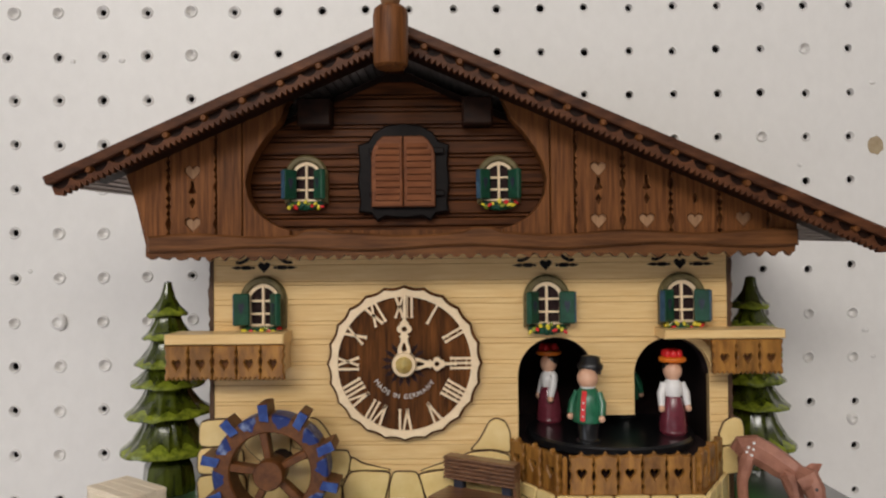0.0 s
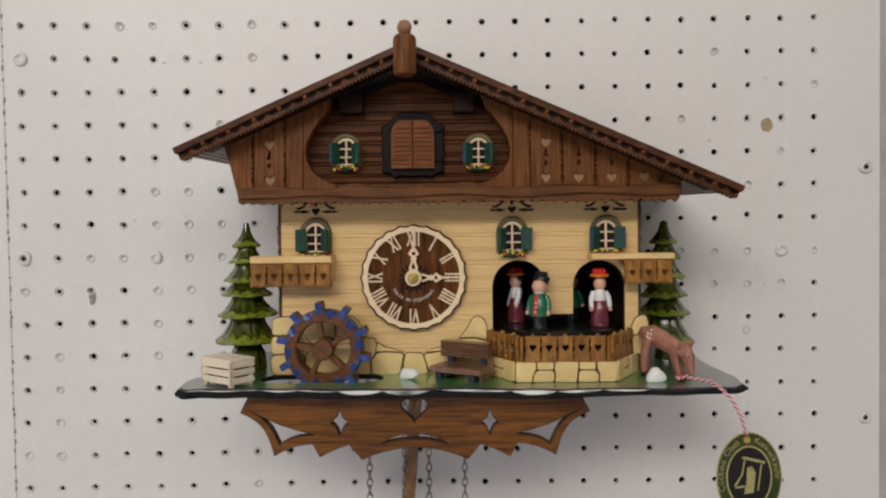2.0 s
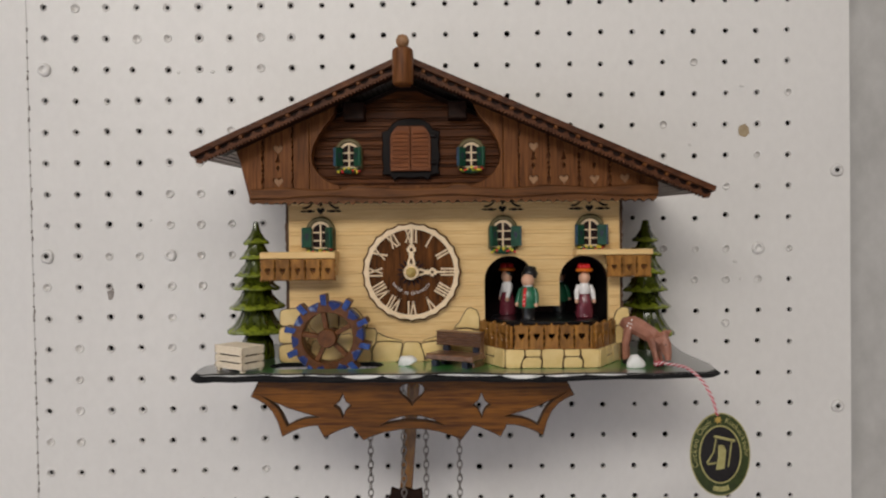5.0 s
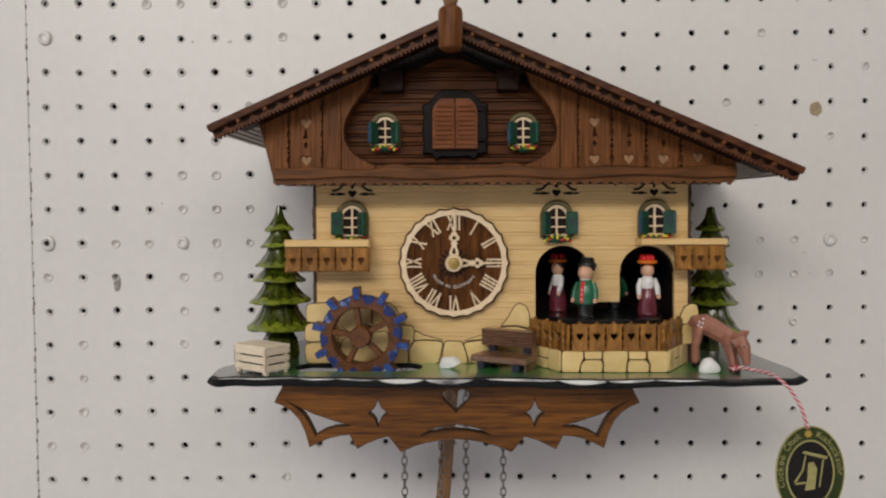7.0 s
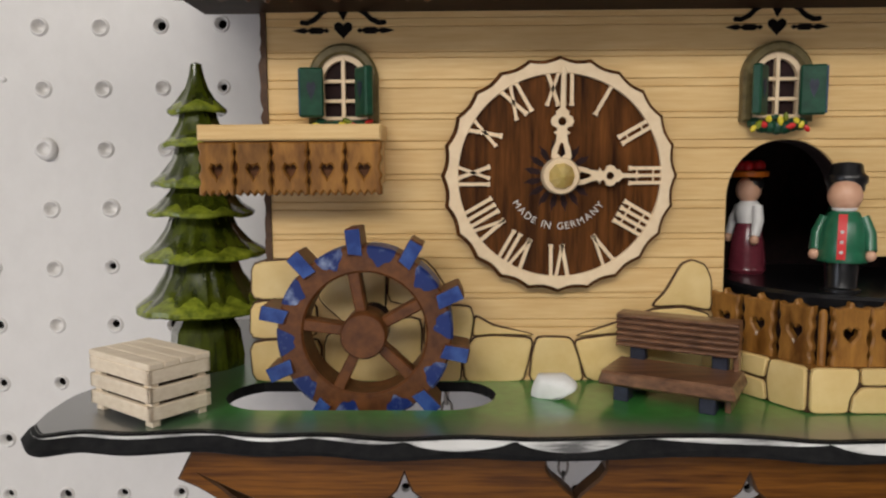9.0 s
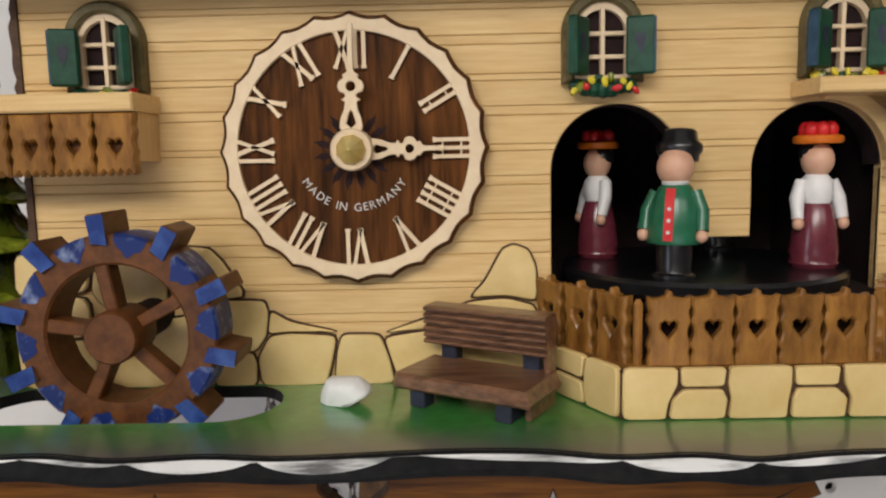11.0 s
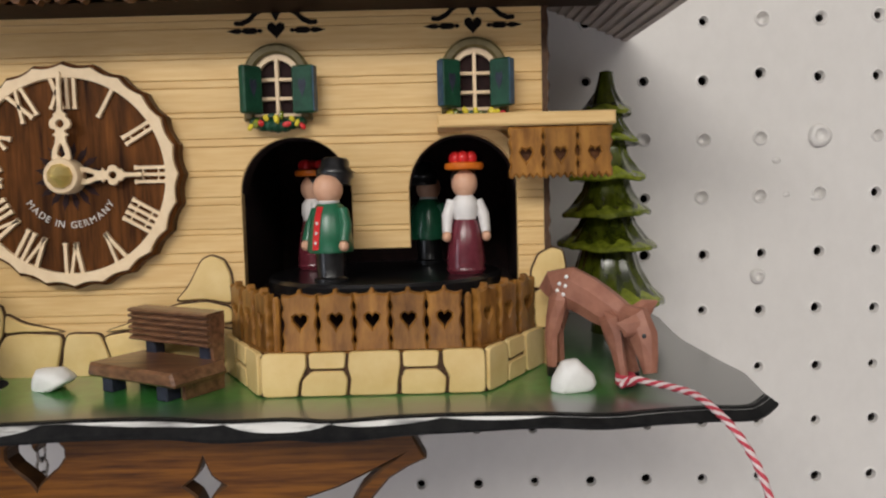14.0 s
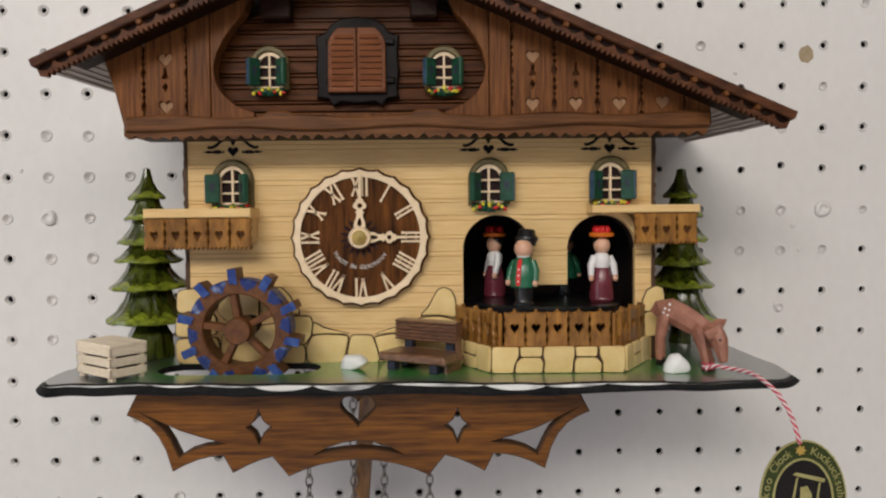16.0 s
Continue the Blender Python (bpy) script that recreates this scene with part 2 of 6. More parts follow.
def again(ob, name, offset, parent, turn=0.0):
    """The same piece once more, moved by millimetres (and turned about the upright through its origin)."""
    o = new(name, ob.data)
    o.parent = parent
    o.matrix_basis = Matrix.Translation(Vector(offset) * 0.001) @ Matrix.Rotation(turn, 4, "Z")
    return o


def area2(loop):
    return sum(a[0] * b[1] - b[0] * a[1] for a, b in zip(loop, loop[1:] + loop[:1]))


def inset(loop, d):
    out = []
    k = len(loop)
    for i in range(k):
        p, q, r = Vector(loop[i - 1]), Vector(loop[i]), Vector(loop[(i + 1) % k])
        a, b = (q - p), (r - q)
        na, nb = Vector((-a.y, a.x)), Vector((-b.y, b.x))
        if na.length > 1e-9:
            na.normalize()
        if nb.length > 1e-9:
            nb.normalize()
        m = na + nb
        m = m.normalized() / max(0.5, math.sqrt(max(0.0, (1 + na.dot(nb)) / 2))) if m.length > 1e-6 else na
        out.append((q.x + m.x * d, q.y + m.y * d))
    return out


def prism(bm, outer, y0, y1, holes=(), bev=0.0, m=None, front=0, side=0):
    """A plate cut to an outline of (x, z), from its face at y0 back to y1; holes go through, bev softens the front edge."""
    loops = []
    for k, loop in enumerate([outer, *holes]):
        loop = [tuple(p) for p in loop]
        if (area2(loop) > 0) != (k == 0):
            loop.reverse()
        loops.append(loop)
    rings, flats = [], []
    levels = [(bev, y0), (0, y0 + bev), (0, y1)] if bev else [(0, y0), (0, y1)]
    for d, y in levels:
        ring = []
        flats.append([inset(loop, d) if d else loop for loop in loops])
        for pts in flats[-1]:
            ring.append([bm.verts.new((m @ Vector((x, y, z))) if m else (x, y, z)) for x, z in pts])
        rings.append(ring)
    for ring, shape in ((rings[0], flats[0]), (rings[-1], flats[-1])):
        flat = [v for loop in ring for v in loop]
        for t in tessellate_polygon([[Vector((x, z, 0)) for x, z in loop] for loop in shape]):
            if len(set(t)) == 3:
                try:
                    bm.faces.new([flat[i] for i in t]).material_index = front if ring is rings[0] else side
                except ValueError:
                    pass
    for ra, rb in zip(rings, rings[1:]):
        for la, lb in zip(ra, rb):
            for i in range(len(la)):
                j = (i + 1) % len(la)
                bm.faces.new((la[i], la[j], lb[j], lb[i])).material_index = side
    return bm


def box(bm, x0, x1, y0, y1, z0, z1, bev=0.0, m=None, front=0, side=0):
    return prism(bm, [(x0, z0), (x1, z0), (x1, z1), (x0, z1)], y0, y1, bev=bev, m=m, front=front, side=side)


def chamfer(bm, x0, x1, y0, y1, z0, z1, c, m=None, index=0):
    """A block with all its edges worn off."""
    sx, sy, sz = (x1 - x0) / 2, (y1 - y0) / 2, (z1 - z0) / 2
    mid = Vector(((x0 + x1) / 2, (y0 + y1) / 2, (z0 + z1) / 2))
    pts = []
    for a in (-1, 1):
        for b in (-1, 1):
            for d in (-1, 1):
                pts += [(a * sx, b * (sy - c), d * (sz - c)), (a * (sx - c), b * sy, d * (sz - c)), (a * (sx - c), b * (sy - c), d * sz)]
    vs = [bm.verts.new((m @ (mid + Vector(p))) if m else mid + Vector(p)) for p in pts]
    made = bmesh.ops.convex_hull(bm, input=vs)
    for g in made["geom"]:
        if isinstance(g, bmesh.types.BMFace):
            g.material_index = index
    return bm


def arc(cx, cz, r, a0, a1, n, rz=None):
    return [(cx + r * math.cos(radians(a0 + (a1 - a0) * i / n)), cz + (rz or r) * math.sin(radians(a0 + (a1 - a0) * i / n))) for i in range(n + 1)]


def heart(cx, cz, w, h, n=14):
    """A heart whose point is at cz - h / 2."""
    out = []
    for i in range(n):
        t = 2 * math.pi * i / n
        x = 16 * math.sin(t) ** 3
        z = 13 * math.cos(t) - 5 * math.cos(2 * t) - 2 * math.cos(3 * t) - math.cos(4 * t)
        out.append((cx + x / 32 * w, cz + (z + 2.5) / 29 * h))
    return out


def lathe(bm, prof, at, n=24, wave=None, axis="z", index=0, m=None):
    """Rings of (radius, height) round an axis through at."""
    rings = []
    for k, (r, h) in enumerate(prof):
        ring = []
        for i in range(n):
            a = 2 * math.pi * i / n
            q = r * (wave(a, k) if wave else 1)
            p = Vector((q * math.cos(a), q * math.sin(a), h)) if axis == "z" else Vector((q * math.cos(a), -h, q * math.sin(a)))
            p = p + Vector(at)
            ring.append(bm.verts.new((m @ p) if m else p))
        rings.append(ring)
    faces = []
    for ra, rb in zip(rings, rings[1:]):
        for i in range(n):
            j = (i + 1) % n
            faces.append(bm.faces.new((ra[i], ra[j], rb[j], rb[i])))
    faces.append(bm.faces.new(rings[0][::-1]))
    faces.append(bm.faces.new(rings[-1]))
    for f in faces:
        f.material_index = index
    return faces


def loft(bm, rows, n=8, index=0, square=0.0):
    """A limb through rows of (centre, half width, half height, ahead): elliptic sections across a bent line."""
    rings = []
    for k, (c, a, b) in enumerate(rows):
        c = Vector(c)
        before, after = Vector(rows[max(0, k - 1)][0]), Vector(rows[min(len(rows) - 1, k + 1)][0])
        ahead = (after - before).normalized()
        side = ahead.cross(Vector((0, 0, 1)))
        side = side.normalized() if side.length > 0.1 else Vector((0, 1, 0))
        up = side.cross(ahead).normalized()
        ring = []
        for i in range(n):
            t = 2 * math.pi * (i + 0.5) / n
            ring.append(bm.verts.new(c + side * (a * math.cos(t)) + up * (b * math.sin(t))))
        rings.append(ring)
    for ra, rb in zip(rings, rings[1:]):
        for i in range(n):
            j = (i + 1) % n
            bm.faces.new((ra[i], ra[j], rb[j], rb[i])).material_index = index
    bm.faces.new(rings[0][::-1]).material_index = index
    bm.faces.new(rings[-1]).material_index = index


def tube(bm, pts, r, n=8, closed=False, index=0):
    pts = [Vector(p) for p in pts]
    rings, k = [], len(pts)
    up = Vector((0.13, 0.21, 0.97))
    for i, p in enumerate(pts):
        a = pts[i - 1] if i or closed else p
        b = pts[(i + 1) % k] if i < k - 1 or closed else p
        d = (b - a).normalized()
        s = d.cross(up)
        s = s.normalized() if s.length > 1e-3 else Vector((1, 0, 0))
        u = s.cross(d)
        rings.append([bm.verts.new(p + (s * math.cos(2 * math.pi * j / n) + u * math.sin(2 * math.pi * j / n)) * r) for j in range(n)])
    for i in range(k if closed else k - 1):
        ra, rb = rings[i], rings[(i + 1) % k]
        for j in range(n):
            q = (j + 1) % n
            bm.faces.new((ra[j], ra[q], rb[q], rb[j])).material_index = index
    if not closed:
        bm.faces.new(rings[0][::-1]).material_index = index
        bm.faces.new(rings[-1]).material_index = index


def ball(bm, c, rx, ry, rz, n=14, k=8, index=0, m=None):
    prof = [(math.sin(math.pi * (i + 0.02) / (k + 0.04)), -math.cos(math.pi * (i + 0.02) / (k + 0.04))) for i in range(k + 1)]
    mm = Matrix.Translation(c) @ Matrix.Diagonal((rx, ry, rz, 1))
    return lathe(bm, prof, (0, 0, 0), n, index=index, m=(m @ mm) if m else mm)


def B():
    return bmesh.new()


# ---------------------------------------------------------------- the wall
PITCH = 25.4


def hole_at(i, j):
    return (i - 12.78) * PITCH, 1490 + (6 - j) * PITCH


# o: open, h: narrowed by paint, f: filled with paint; rows from the top, columns from the seam
HOLES = {0: "oooffhhfhoooooooooooooooo", 1: "oooooh" + "of" + "ooooooooooooofooh", 2: "oooohooooooooooooooooooof", 3: "oooohhfooooooooooooofhhho",
         4: "oooohhoooooooooooooohoofh", 5: "ooooffoooooooooooooooofhh", 6: "ooooffffoooooooooooooooooo"[:7] + "o" * 18, 7: "fhffffffoooooooooooofffff",
         8: "fhooffooooooooooooooofffo", 9: "ohoofhooooooooooooooooooo", 10: "ofoofhooooooooooooooooooo", 11: "ofohooooooooooooooooooooo",
         12: "hfohohooooooooooooooooooo", 13: "ffhooohhooooooooooooooooo", 14: "ohooooofooooooooooooooooo", -1: "ofoohhooooooooooooooooooo", -2: "ohoofhoooooofoooooooooooo"}


def bend(x, y, z):
    """The board's free end stands a little off the wall, past the clock's side."""
    u = max(0.0, (-100.0 - x) / 225.0)
    return x + 2.6 * u, y - 8.0 * u, z - 1.2 * min(1.0, u * 2.2)


def seam(z):
    """Where the board ends, before it is bent."""
    return hole_at(0, 0)[0] - 11.7 - (z - 1464) * 0.0118


def pegboard():
    rng = random.Random(4)
    n = 24
    verts, faces, mats = [], [], []
    top, low, left, right = -5, 20, -336.0, 335.0

    def ring(pts):
        k = len(verts)
        verts.extend(pts)
        return list(range(k, k + len(pts)))

    def join(a, b, mat):
        for i in range(len(a)):
            j = (i + 1) % len(a)
            faces.append((a[i], a[j], b[j], b[i]))
            mats.append(mat)

    for j in range(top, low):
        for i in range(25):
            cx, cz = hole_at(i, j)
            x0, x1, z0, z1 = cx - PITCH / 2, cx + PITCH / 2, cz - PITCH / 2, cz + PITCH / 2
            # corners drawn exactly square
            edge2 = []
            for k in range(4):
                (ax, az), (bx, bz) = [((seam(z0) if i == 0 else x0, z0), (x1, z0), (x1, z1), (seam(z1) if i == 0 else x0, z1))[q % 4] for q in (k, k + 1)]
                for q in range(6):
                    edge2.append((ax + (bx - ax) * q / 6, 0, az + (bz - az) * q / 6))
            kind = HOLES.get(j, "o" * 25)[i]
            hx, hz = cx + rng.uniform(-0.5, 0.5), cz + rng.uniform(-0.5, 0.5)
            if (i, j) == (22, 6):
                hz += 2.4
            if (i, j) == (3, 1):
                hx -= 4.5
            size = rng.uniform(0.9, 1.08)
            lumps = [rng.uniform(0.98, 1.02) for _ in range(n)]

            def circle(r, y):
                return [(hx + r * size * lumps[k] * math.cos(2 * math.pi * k / n - 3 * math.pi / 4), y, hz + r * size * lumps[k] * math.sin(2 * math.pi * k / n - 3 * math.pi / 4)) for k in range(n)]

            lip = rng.uniform(0.75, 1.1) if i < 9 or kind != "o" else rng.uniform(0.45, 0.7)
            w = (3.6 if i < 9 else 3.1) + (0.3 if kind != "o" else 0.0)
            rings = [(ring(edge2), 0), (ring(circle(w + 0.3, 0)), 0), (ring(circle(w, 0)), 0), (ring(circle(w * 0.9, -lip * 0.5)), 0), (ring(circle(w * 0.8, -lip)), 0), (ring(circle(w * 0.71, -lip * 0.85)), 0)]
            if kind == "o":
                r = (1.75 if i < 9 else 1.85) * rng.uniform(0.85, 1.12)
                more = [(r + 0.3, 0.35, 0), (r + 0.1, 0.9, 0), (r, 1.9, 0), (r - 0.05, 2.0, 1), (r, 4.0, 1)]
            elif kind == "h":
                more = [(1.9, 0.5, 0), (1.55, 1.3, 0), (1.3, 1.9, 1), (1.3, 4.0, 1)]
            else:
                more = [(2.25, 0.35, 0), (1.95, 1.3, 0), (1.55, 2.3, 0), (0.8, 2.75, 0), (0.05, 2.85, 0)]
            for r, y, mat in more:
                r = min(r, w * 0.66)
                rings.append((ring(circle(r, y)), mat))
            for (a, _), (b, mat) in zip(rings, rings[1:]):
                join(a, b, mat)
    z_top, z_low = hole_at(0, top)[1] + PITCH / 2, hole_at(0, low - 1)[1] - PITCH / 2
    xr = hole_at(24, 0)[0] + PITCH / 2
    for x0, x1, z0, z1 in ((xr, right, z_low, z_top), (left, -100, z_top, 2440), (-100, right, z_top, 2440), (left, -100, 0, z_low), (-100, right, 0, z_low)):
        q = ring([(x0 if x0 != left else seam(z0), 0, z0), (x1, 0, z0), (x1, 0, z1), (x0 if x0 != left else seam(z1), 0, z1)])
        faces.append(tuple(q))
        mats.append(0)
    for x0, y0, x1, y1 in ((right, 0, right, 42),):
        q = ring([(x0, y0, 0), (x1, y1, 0), (x1, y1, 2440), (x0, y0, 2440)])
        faces.append(tuple(q))
        mats.append(0)
    me = bpy.data.meshes.new("pegboard")
    me.from_pydata([tuple(c * 0.001 for c in bend(*v)) for v in verts], [], faces)
    me.materials.append(PAINT)
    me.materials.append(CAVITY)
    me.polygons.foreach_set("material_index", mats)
    me.update()
    bm = bmesh.new()
    bm.from_mesh(me)
    bmesh.ops.remove_doubles(bm, verts=bm.verts, dist=0.00002)
    bm.to_mesh(me)
    bm.free()
    me.shade_smooth()
    me.set_sharp_from_angle(angle=radians(45))
    ob = new("pegboard", me)
    ORIGIN[ob.name] = Vector((0, 0, 0))
    return tagged(ob, "white painted pegboard panel with open and paint-filled holes", "pegboard", kind="structure")


board = pegboard()


def slab(name, x0, x1, y0, y1, z0, z1, mat, label, category):
    bm = B()
    box(bm, x0, x1, y0, y1, z0, z1)
    return solid(name, bm, mat, (x0, y0, z0), label, category, kind="structure")


bm = B()
prism(bm, [(-2400, 0), (bend(seam(0), 0, 0)[0] - 0.5, 0), (bend(seam(2600), 0, 0)[0] - 0.5, 2600), (-2400, 2600)], -8.3, 41.9, bev=0.4)
solid("wall_panel", bm, PAINT, (-2400, 0, 0), "smooth white painted panel beside the pegboard seam", "wall panel", kind="structure")
slab("wall_north", -2400, 2400, 42, 120, 0, 2600, GREY, "plain white painted wall behind the pegboard", "wall")
# added sheet whose dark colour gives the holes their shade
slab("backing", -326, 334, 15, 16.2, 300, 2300, CAVITY, "added near-black sheet standing in for shade behind the pegboard holes", "backing")
slab("wall_south", -2400, 2400, -3200, -3100, 0, 2600, SHOP, "plain painted shop wall", "wall")
slab("wall_west", -2500, -2400, -3200, 120, 0, 2600, SHOP, "plain painted shop wall", "wall")
slab("wall_east", 2400, 2500, -3200, 120, 0, 2600, SHOP, "plain painted shop wall", "wall")
slab("floor", -2500, 2500, -3200, 120, -60, 0, FLOOR, "unseen floor, made pale to bounce light up at the clock", "floor")
slab("ceiling", -2500, 2500, -3200, 120, 2600, 2680, PAINT, "white shop ceiling", "ceiling")


def screw(x, z, r, dark):
    bm = B()
    x, off, z = bend(x, 0, z)
    lathe(bm, [(r, 0.2), (r, 1.4), (r * 0.82, 2.6), (r * 0.6, 2.8), (r * 0.42, 1.6), (r * 0.3, 0.9), (r * 0.12, 0.8)], (x, off, z), 18, axis="y", wave=lambda a, k: 1 + 0.05 * math.sin(3 * a + x))
    if dark:
        lathe(bm, [(r * 0.34, 1.9), (r * 0.3, 2.1)], (x, off, z), 12, axis="y", index=1)
    part("screw", bm, [PAINT, CAVITY], board, "painted-over screw head", smooth=50)


for i, j, r, d in ((4, 7, 4.8, 0), (23, 7, 5.0, 0), (0, 1, 5.4, 0), (0, 7, 5.8, 1)):
    screw(*hole_at(i, j), r, d)
screw(232.8, 1403.6, 3.2, 0)
screw(323.9, 1527.7, 5.2, 1)
screw(323.6, 1334.9, 5.0, 1)


def blot(name, x, z, w, h, label, seed, dark=False):
    rng = random.Random(seed)
    bm = B()
    x, off, z = bend(x, 0, z)
    prism(bm, [(x + w * math.cos(2 * math.pi * k / 14) * rng.uniform(0.85, 1.1), z + h * math.sin(2 * math.pi * k / 14) * rng.uniform(0.85, 1.1)) for k in range(14)], off - 0.3, off + 0.3)
    part(name, bm, DRIP if dark else STAIN, board, label)


blot("patch", 249, 1560.6, 4.6, 5.6, "tan patch where paint is missing", 3)
blot("patch", hole_at(2, 8)[0] + 0.8, hole_at(2, 8)[1] - 5.4, 2.8, 6.2, "grey-brown drip below a hole", 5, True)
rng = random.Random(21)
z = 1655.0
while z > 1240:
    z -= rng.uniform(3, 16)
    tall = rng.uniform(1.2, 5.0)
    x, off, zz = bend(seam(z) + rng.uniform(-0.4, 0.5), 0, z)
    bm = B()
    prism(bm, [(x - rng.uniform(0.3, 1.0), zz - tall / 2), (x + rng.uniform(0.3, 0.9), zz - tall * 0.3), (x + rng.uniform(0.2, 0.8), zz + tall * 0.4), (x - rng.uniform(0.2, 0.7), zz + tall / 2)], off - 0.7, off + 0.6)
    part("paint_chip", bm, DRIP, board)
# drips and crumbs of paint
for k, (x, z) in enumerate([(-214.7, 1614.5), (-186.6, 1614.6), (-239.7, 1493.7), (247.7, 1597.2), (205.3, 1549.7), (241.1, 1454.2), (245.7, 1439.3), (258.2, 1437.5)]):
    bm = B()
    ball(bm, bend(x, -0.1, z), 1.6 + 0.5 * (k % 2), 0.8, 1.3, 10, 6)
    part("paint_crumb", bm, PAINT, board, smooth=60)

# ---------------------------------------------------------------- the clock: body
clock = thing("cuckoo_clock", (-18, -50, 1383), "wooden chalet cuckoo clock with walnut roof and cream walls", "cuckoo clock")
APEX_X, APEX_Z = -20.0, 1591.0
SLOPE_L, SLOPE_R = 0.4415, 0.436


def under_roof(x, drop):
    return APEX_Z - drop - (APEX_X - x) * SLOPE_L if x < APEX_X else APEX_Z - drop - (x - APEX_X) * SLOPE_R


bm = B()
# lower storey: sides, back and a black music-box chamber behind the arches
box(bm, -104, -101, -95.9, -0.2, 1386, 1504)
box(bm, 123, 126, -95.9, -0.2, 1386, 1504)
box(bm, -101, 123, -4, -0.2, 1386, 1504)
box(bm, -101, 28, -93, -90, 1386, 1504)
box(bm, 28, 123, -93, -90, 1466, 1504)
body = part("body", bm, WALNUT_Z, clock, "walnut-stained side boards")
bm = B()
prism(bm, [(28, -93.4), (28, -22), (121, -22), (121, -93.4), (122.5, -93.4), (122.5, -20), (26.5, -20), (26.5, -93.4)], -1466, -1398, m=Matrix(((1, 0, 0, 0), (0, 0, 1, 0), (0, -1, 0, 0), (0, 0, 0, 1))))
part("music_chamber", bm, INSIDE, clock, "black inside of the dancers' stage")
bm = B()
box(bm, 26.5, 122.5, -93.4, -20, 1466.1, 1467.6)
part("chamber_ceiling", bm, INSIDE, clock)

ARCHES = ((49.2, 17.0), (100.6, 16.6))
SPRING, PIER_LOW = 1445.0, 1427.0


def gaps(z):
    """The openings at a height, as intervals of x."""
    if z < PIER_LOW:
        return [(ARCHES[0][0] - 17.0, ARCHES[1][0] + 16.6)]
    out = []
    for cx, r in ARCHES:
        if z < SPRING:
            out.append((cx - r, cx + r))
        elif z < SPRING + r:
            h = math.sqrt(max(0.0, r * r - (z - SPRING) ** 2))
            out.append((cx - h, cx + h))
    return out


bm = B()
opening = [(32.2, 1400)] + arc(ARCHES[0][0], SPRING, 17.0, 180, 0, 18) + [(66.2, PIER_LOW), (84.0, PIER_LOW)] + arc(ARCHES[1][0], SPRING, 16.6, 180, 0, 18) + [(117.2, 1400)]
prism(bm, [(-103.8, 1386), (125.8, 1386), (125.8, 1503), (-103.8, 1503)], -95.9, -93, holes=[opening])
wall = part("front_wall", bm, GROOVE, clock, "cream horizontal siding with burnt grooves")
levels = [1388.0]
step = (7.4, 2.4, 6.4, 1.7)
while levels[-1] < 1503:
    levels.append(levels[-1] + step[len(levels) % 4])
levels = [z for z in levels if abs(z - PIER_LOW) > 1.6 and abs(z - SPRING - 17) > 1.6 and z < 1502] + [PIER_LOW, SPRING + 17.0, 1503.0]
levels.sort()
rng = random.Random(2)
for z0, z1 in zip(levels, levels[1:]):
    a, b = z0 + 0.05, z1 - 0.05
    zs = [a + (b - a) * k / 5 for k in range(6)]
    lists = [gaps(z) for z in zs]
    count = len(lists[0]) if z0 < SPRING + 16.5 else 0
    edges = [[(-103.8, z) for z in zs]]
    for g in range(count):
        edges.append([(lists[k][min(g, len(lists[k]) - 1)][0] if lists[k] else ARCHES[g][0], zs[k]) for k in range(6)])
        edges.append([(lists[k][min(g, len(lists[k]) - 1)][1] if lists[k] else ARCHES[g][0], zs[k]) for k in range(6)])
    edges.append([(125.8, z) for z in zs])
    for lo, hi in zip(edges[::2], edges[1::2]):
        bm = B()
        prism(bm, lo[::-1] + hi, -96.4 - rng.uniform(0, 0.2), -95, bev=0.26)
        part("plank", bm, PALE, wall)
# pale lining of the stage arches
for cx, r in ARCHES:
    bm = B()
    outer = arc(cx, SPRING, r + 0.2, 0, 180, 20)
    inner = arc(cx, SPRING, r - 0.4, 180, 0, 20)
    prism(bm, outer + inner, -95.8, -88, bev=0.2)
    part("arch_lining", bm, INSIDE, clock, "dark edge of the stage arch")
# bark-edged corner strips
for x, s in ((-104.6, -1), (126.4, 1)):
    rng = random.Random(int(abs(x)))
    zs = [1390 + k * 2.2 for k in range(52)]
    bm = B()
    prism(bm, [(x + s * (0.9 + rng.uniform(-0.45, 0.6)), z) for z in zs] + [(x - s * 0.9, zs[-1]), (x - s * 0.9, zs[0])], -97.2, -92)
    part("corner_strip", bm, BURNT, clock, "dark rough-edged corner strip")

# ornaments cut above the windows
for cx in (-81.0, 45.0, 104.8):
    bm = B()
    y0, y1 = -96.75, -95.5
    prism(bm, [(cx, 1502.2), (cx + 1.5, 1499.6), (cx, 1497.0), (cx - 1.5, 1499.6)], y0, y1)
    prism(bm, heart(cx, 1494.2, 5.6, 5.0), y0, y1)
    for s in (-1, 1):
        prism(bm, [(cx + s * a, 1494.2 + b) for a, b in ((4.0, 0), (4.8, 0.7), (5.6, 0.3), (6.4, 0.9), (9.4, 0.9), (10.4, 0.3), (11.4, 0.8), (12.4, 0.7), (15.0, 0), (12.4, -0.7), (11.4, -0.8), (10.4, -0.3), (9.4, -0.9), (6.4, -0.9), (5.6, -0.3), (4.8, -0.7))], y0, y1)
        prism(bm, [(cx + s * a, 1495.6 + b) for a, b in ((3.0, 5.2), (4.6, 5.3), (6.4, 4.6), (8.4, 2.6), (10.6, 1.5), (12.4, 1.6), (12.8, 0.8), (12.2, 0.2), (10.2, 0.1), (7.8, 1.2), (5.8, 3.2), (4.2, 4.0), (3.0, 4.0))], y0, y1)
    part("ornament", bm, FRAME, clock, "dark cut heart and scroll ornament")


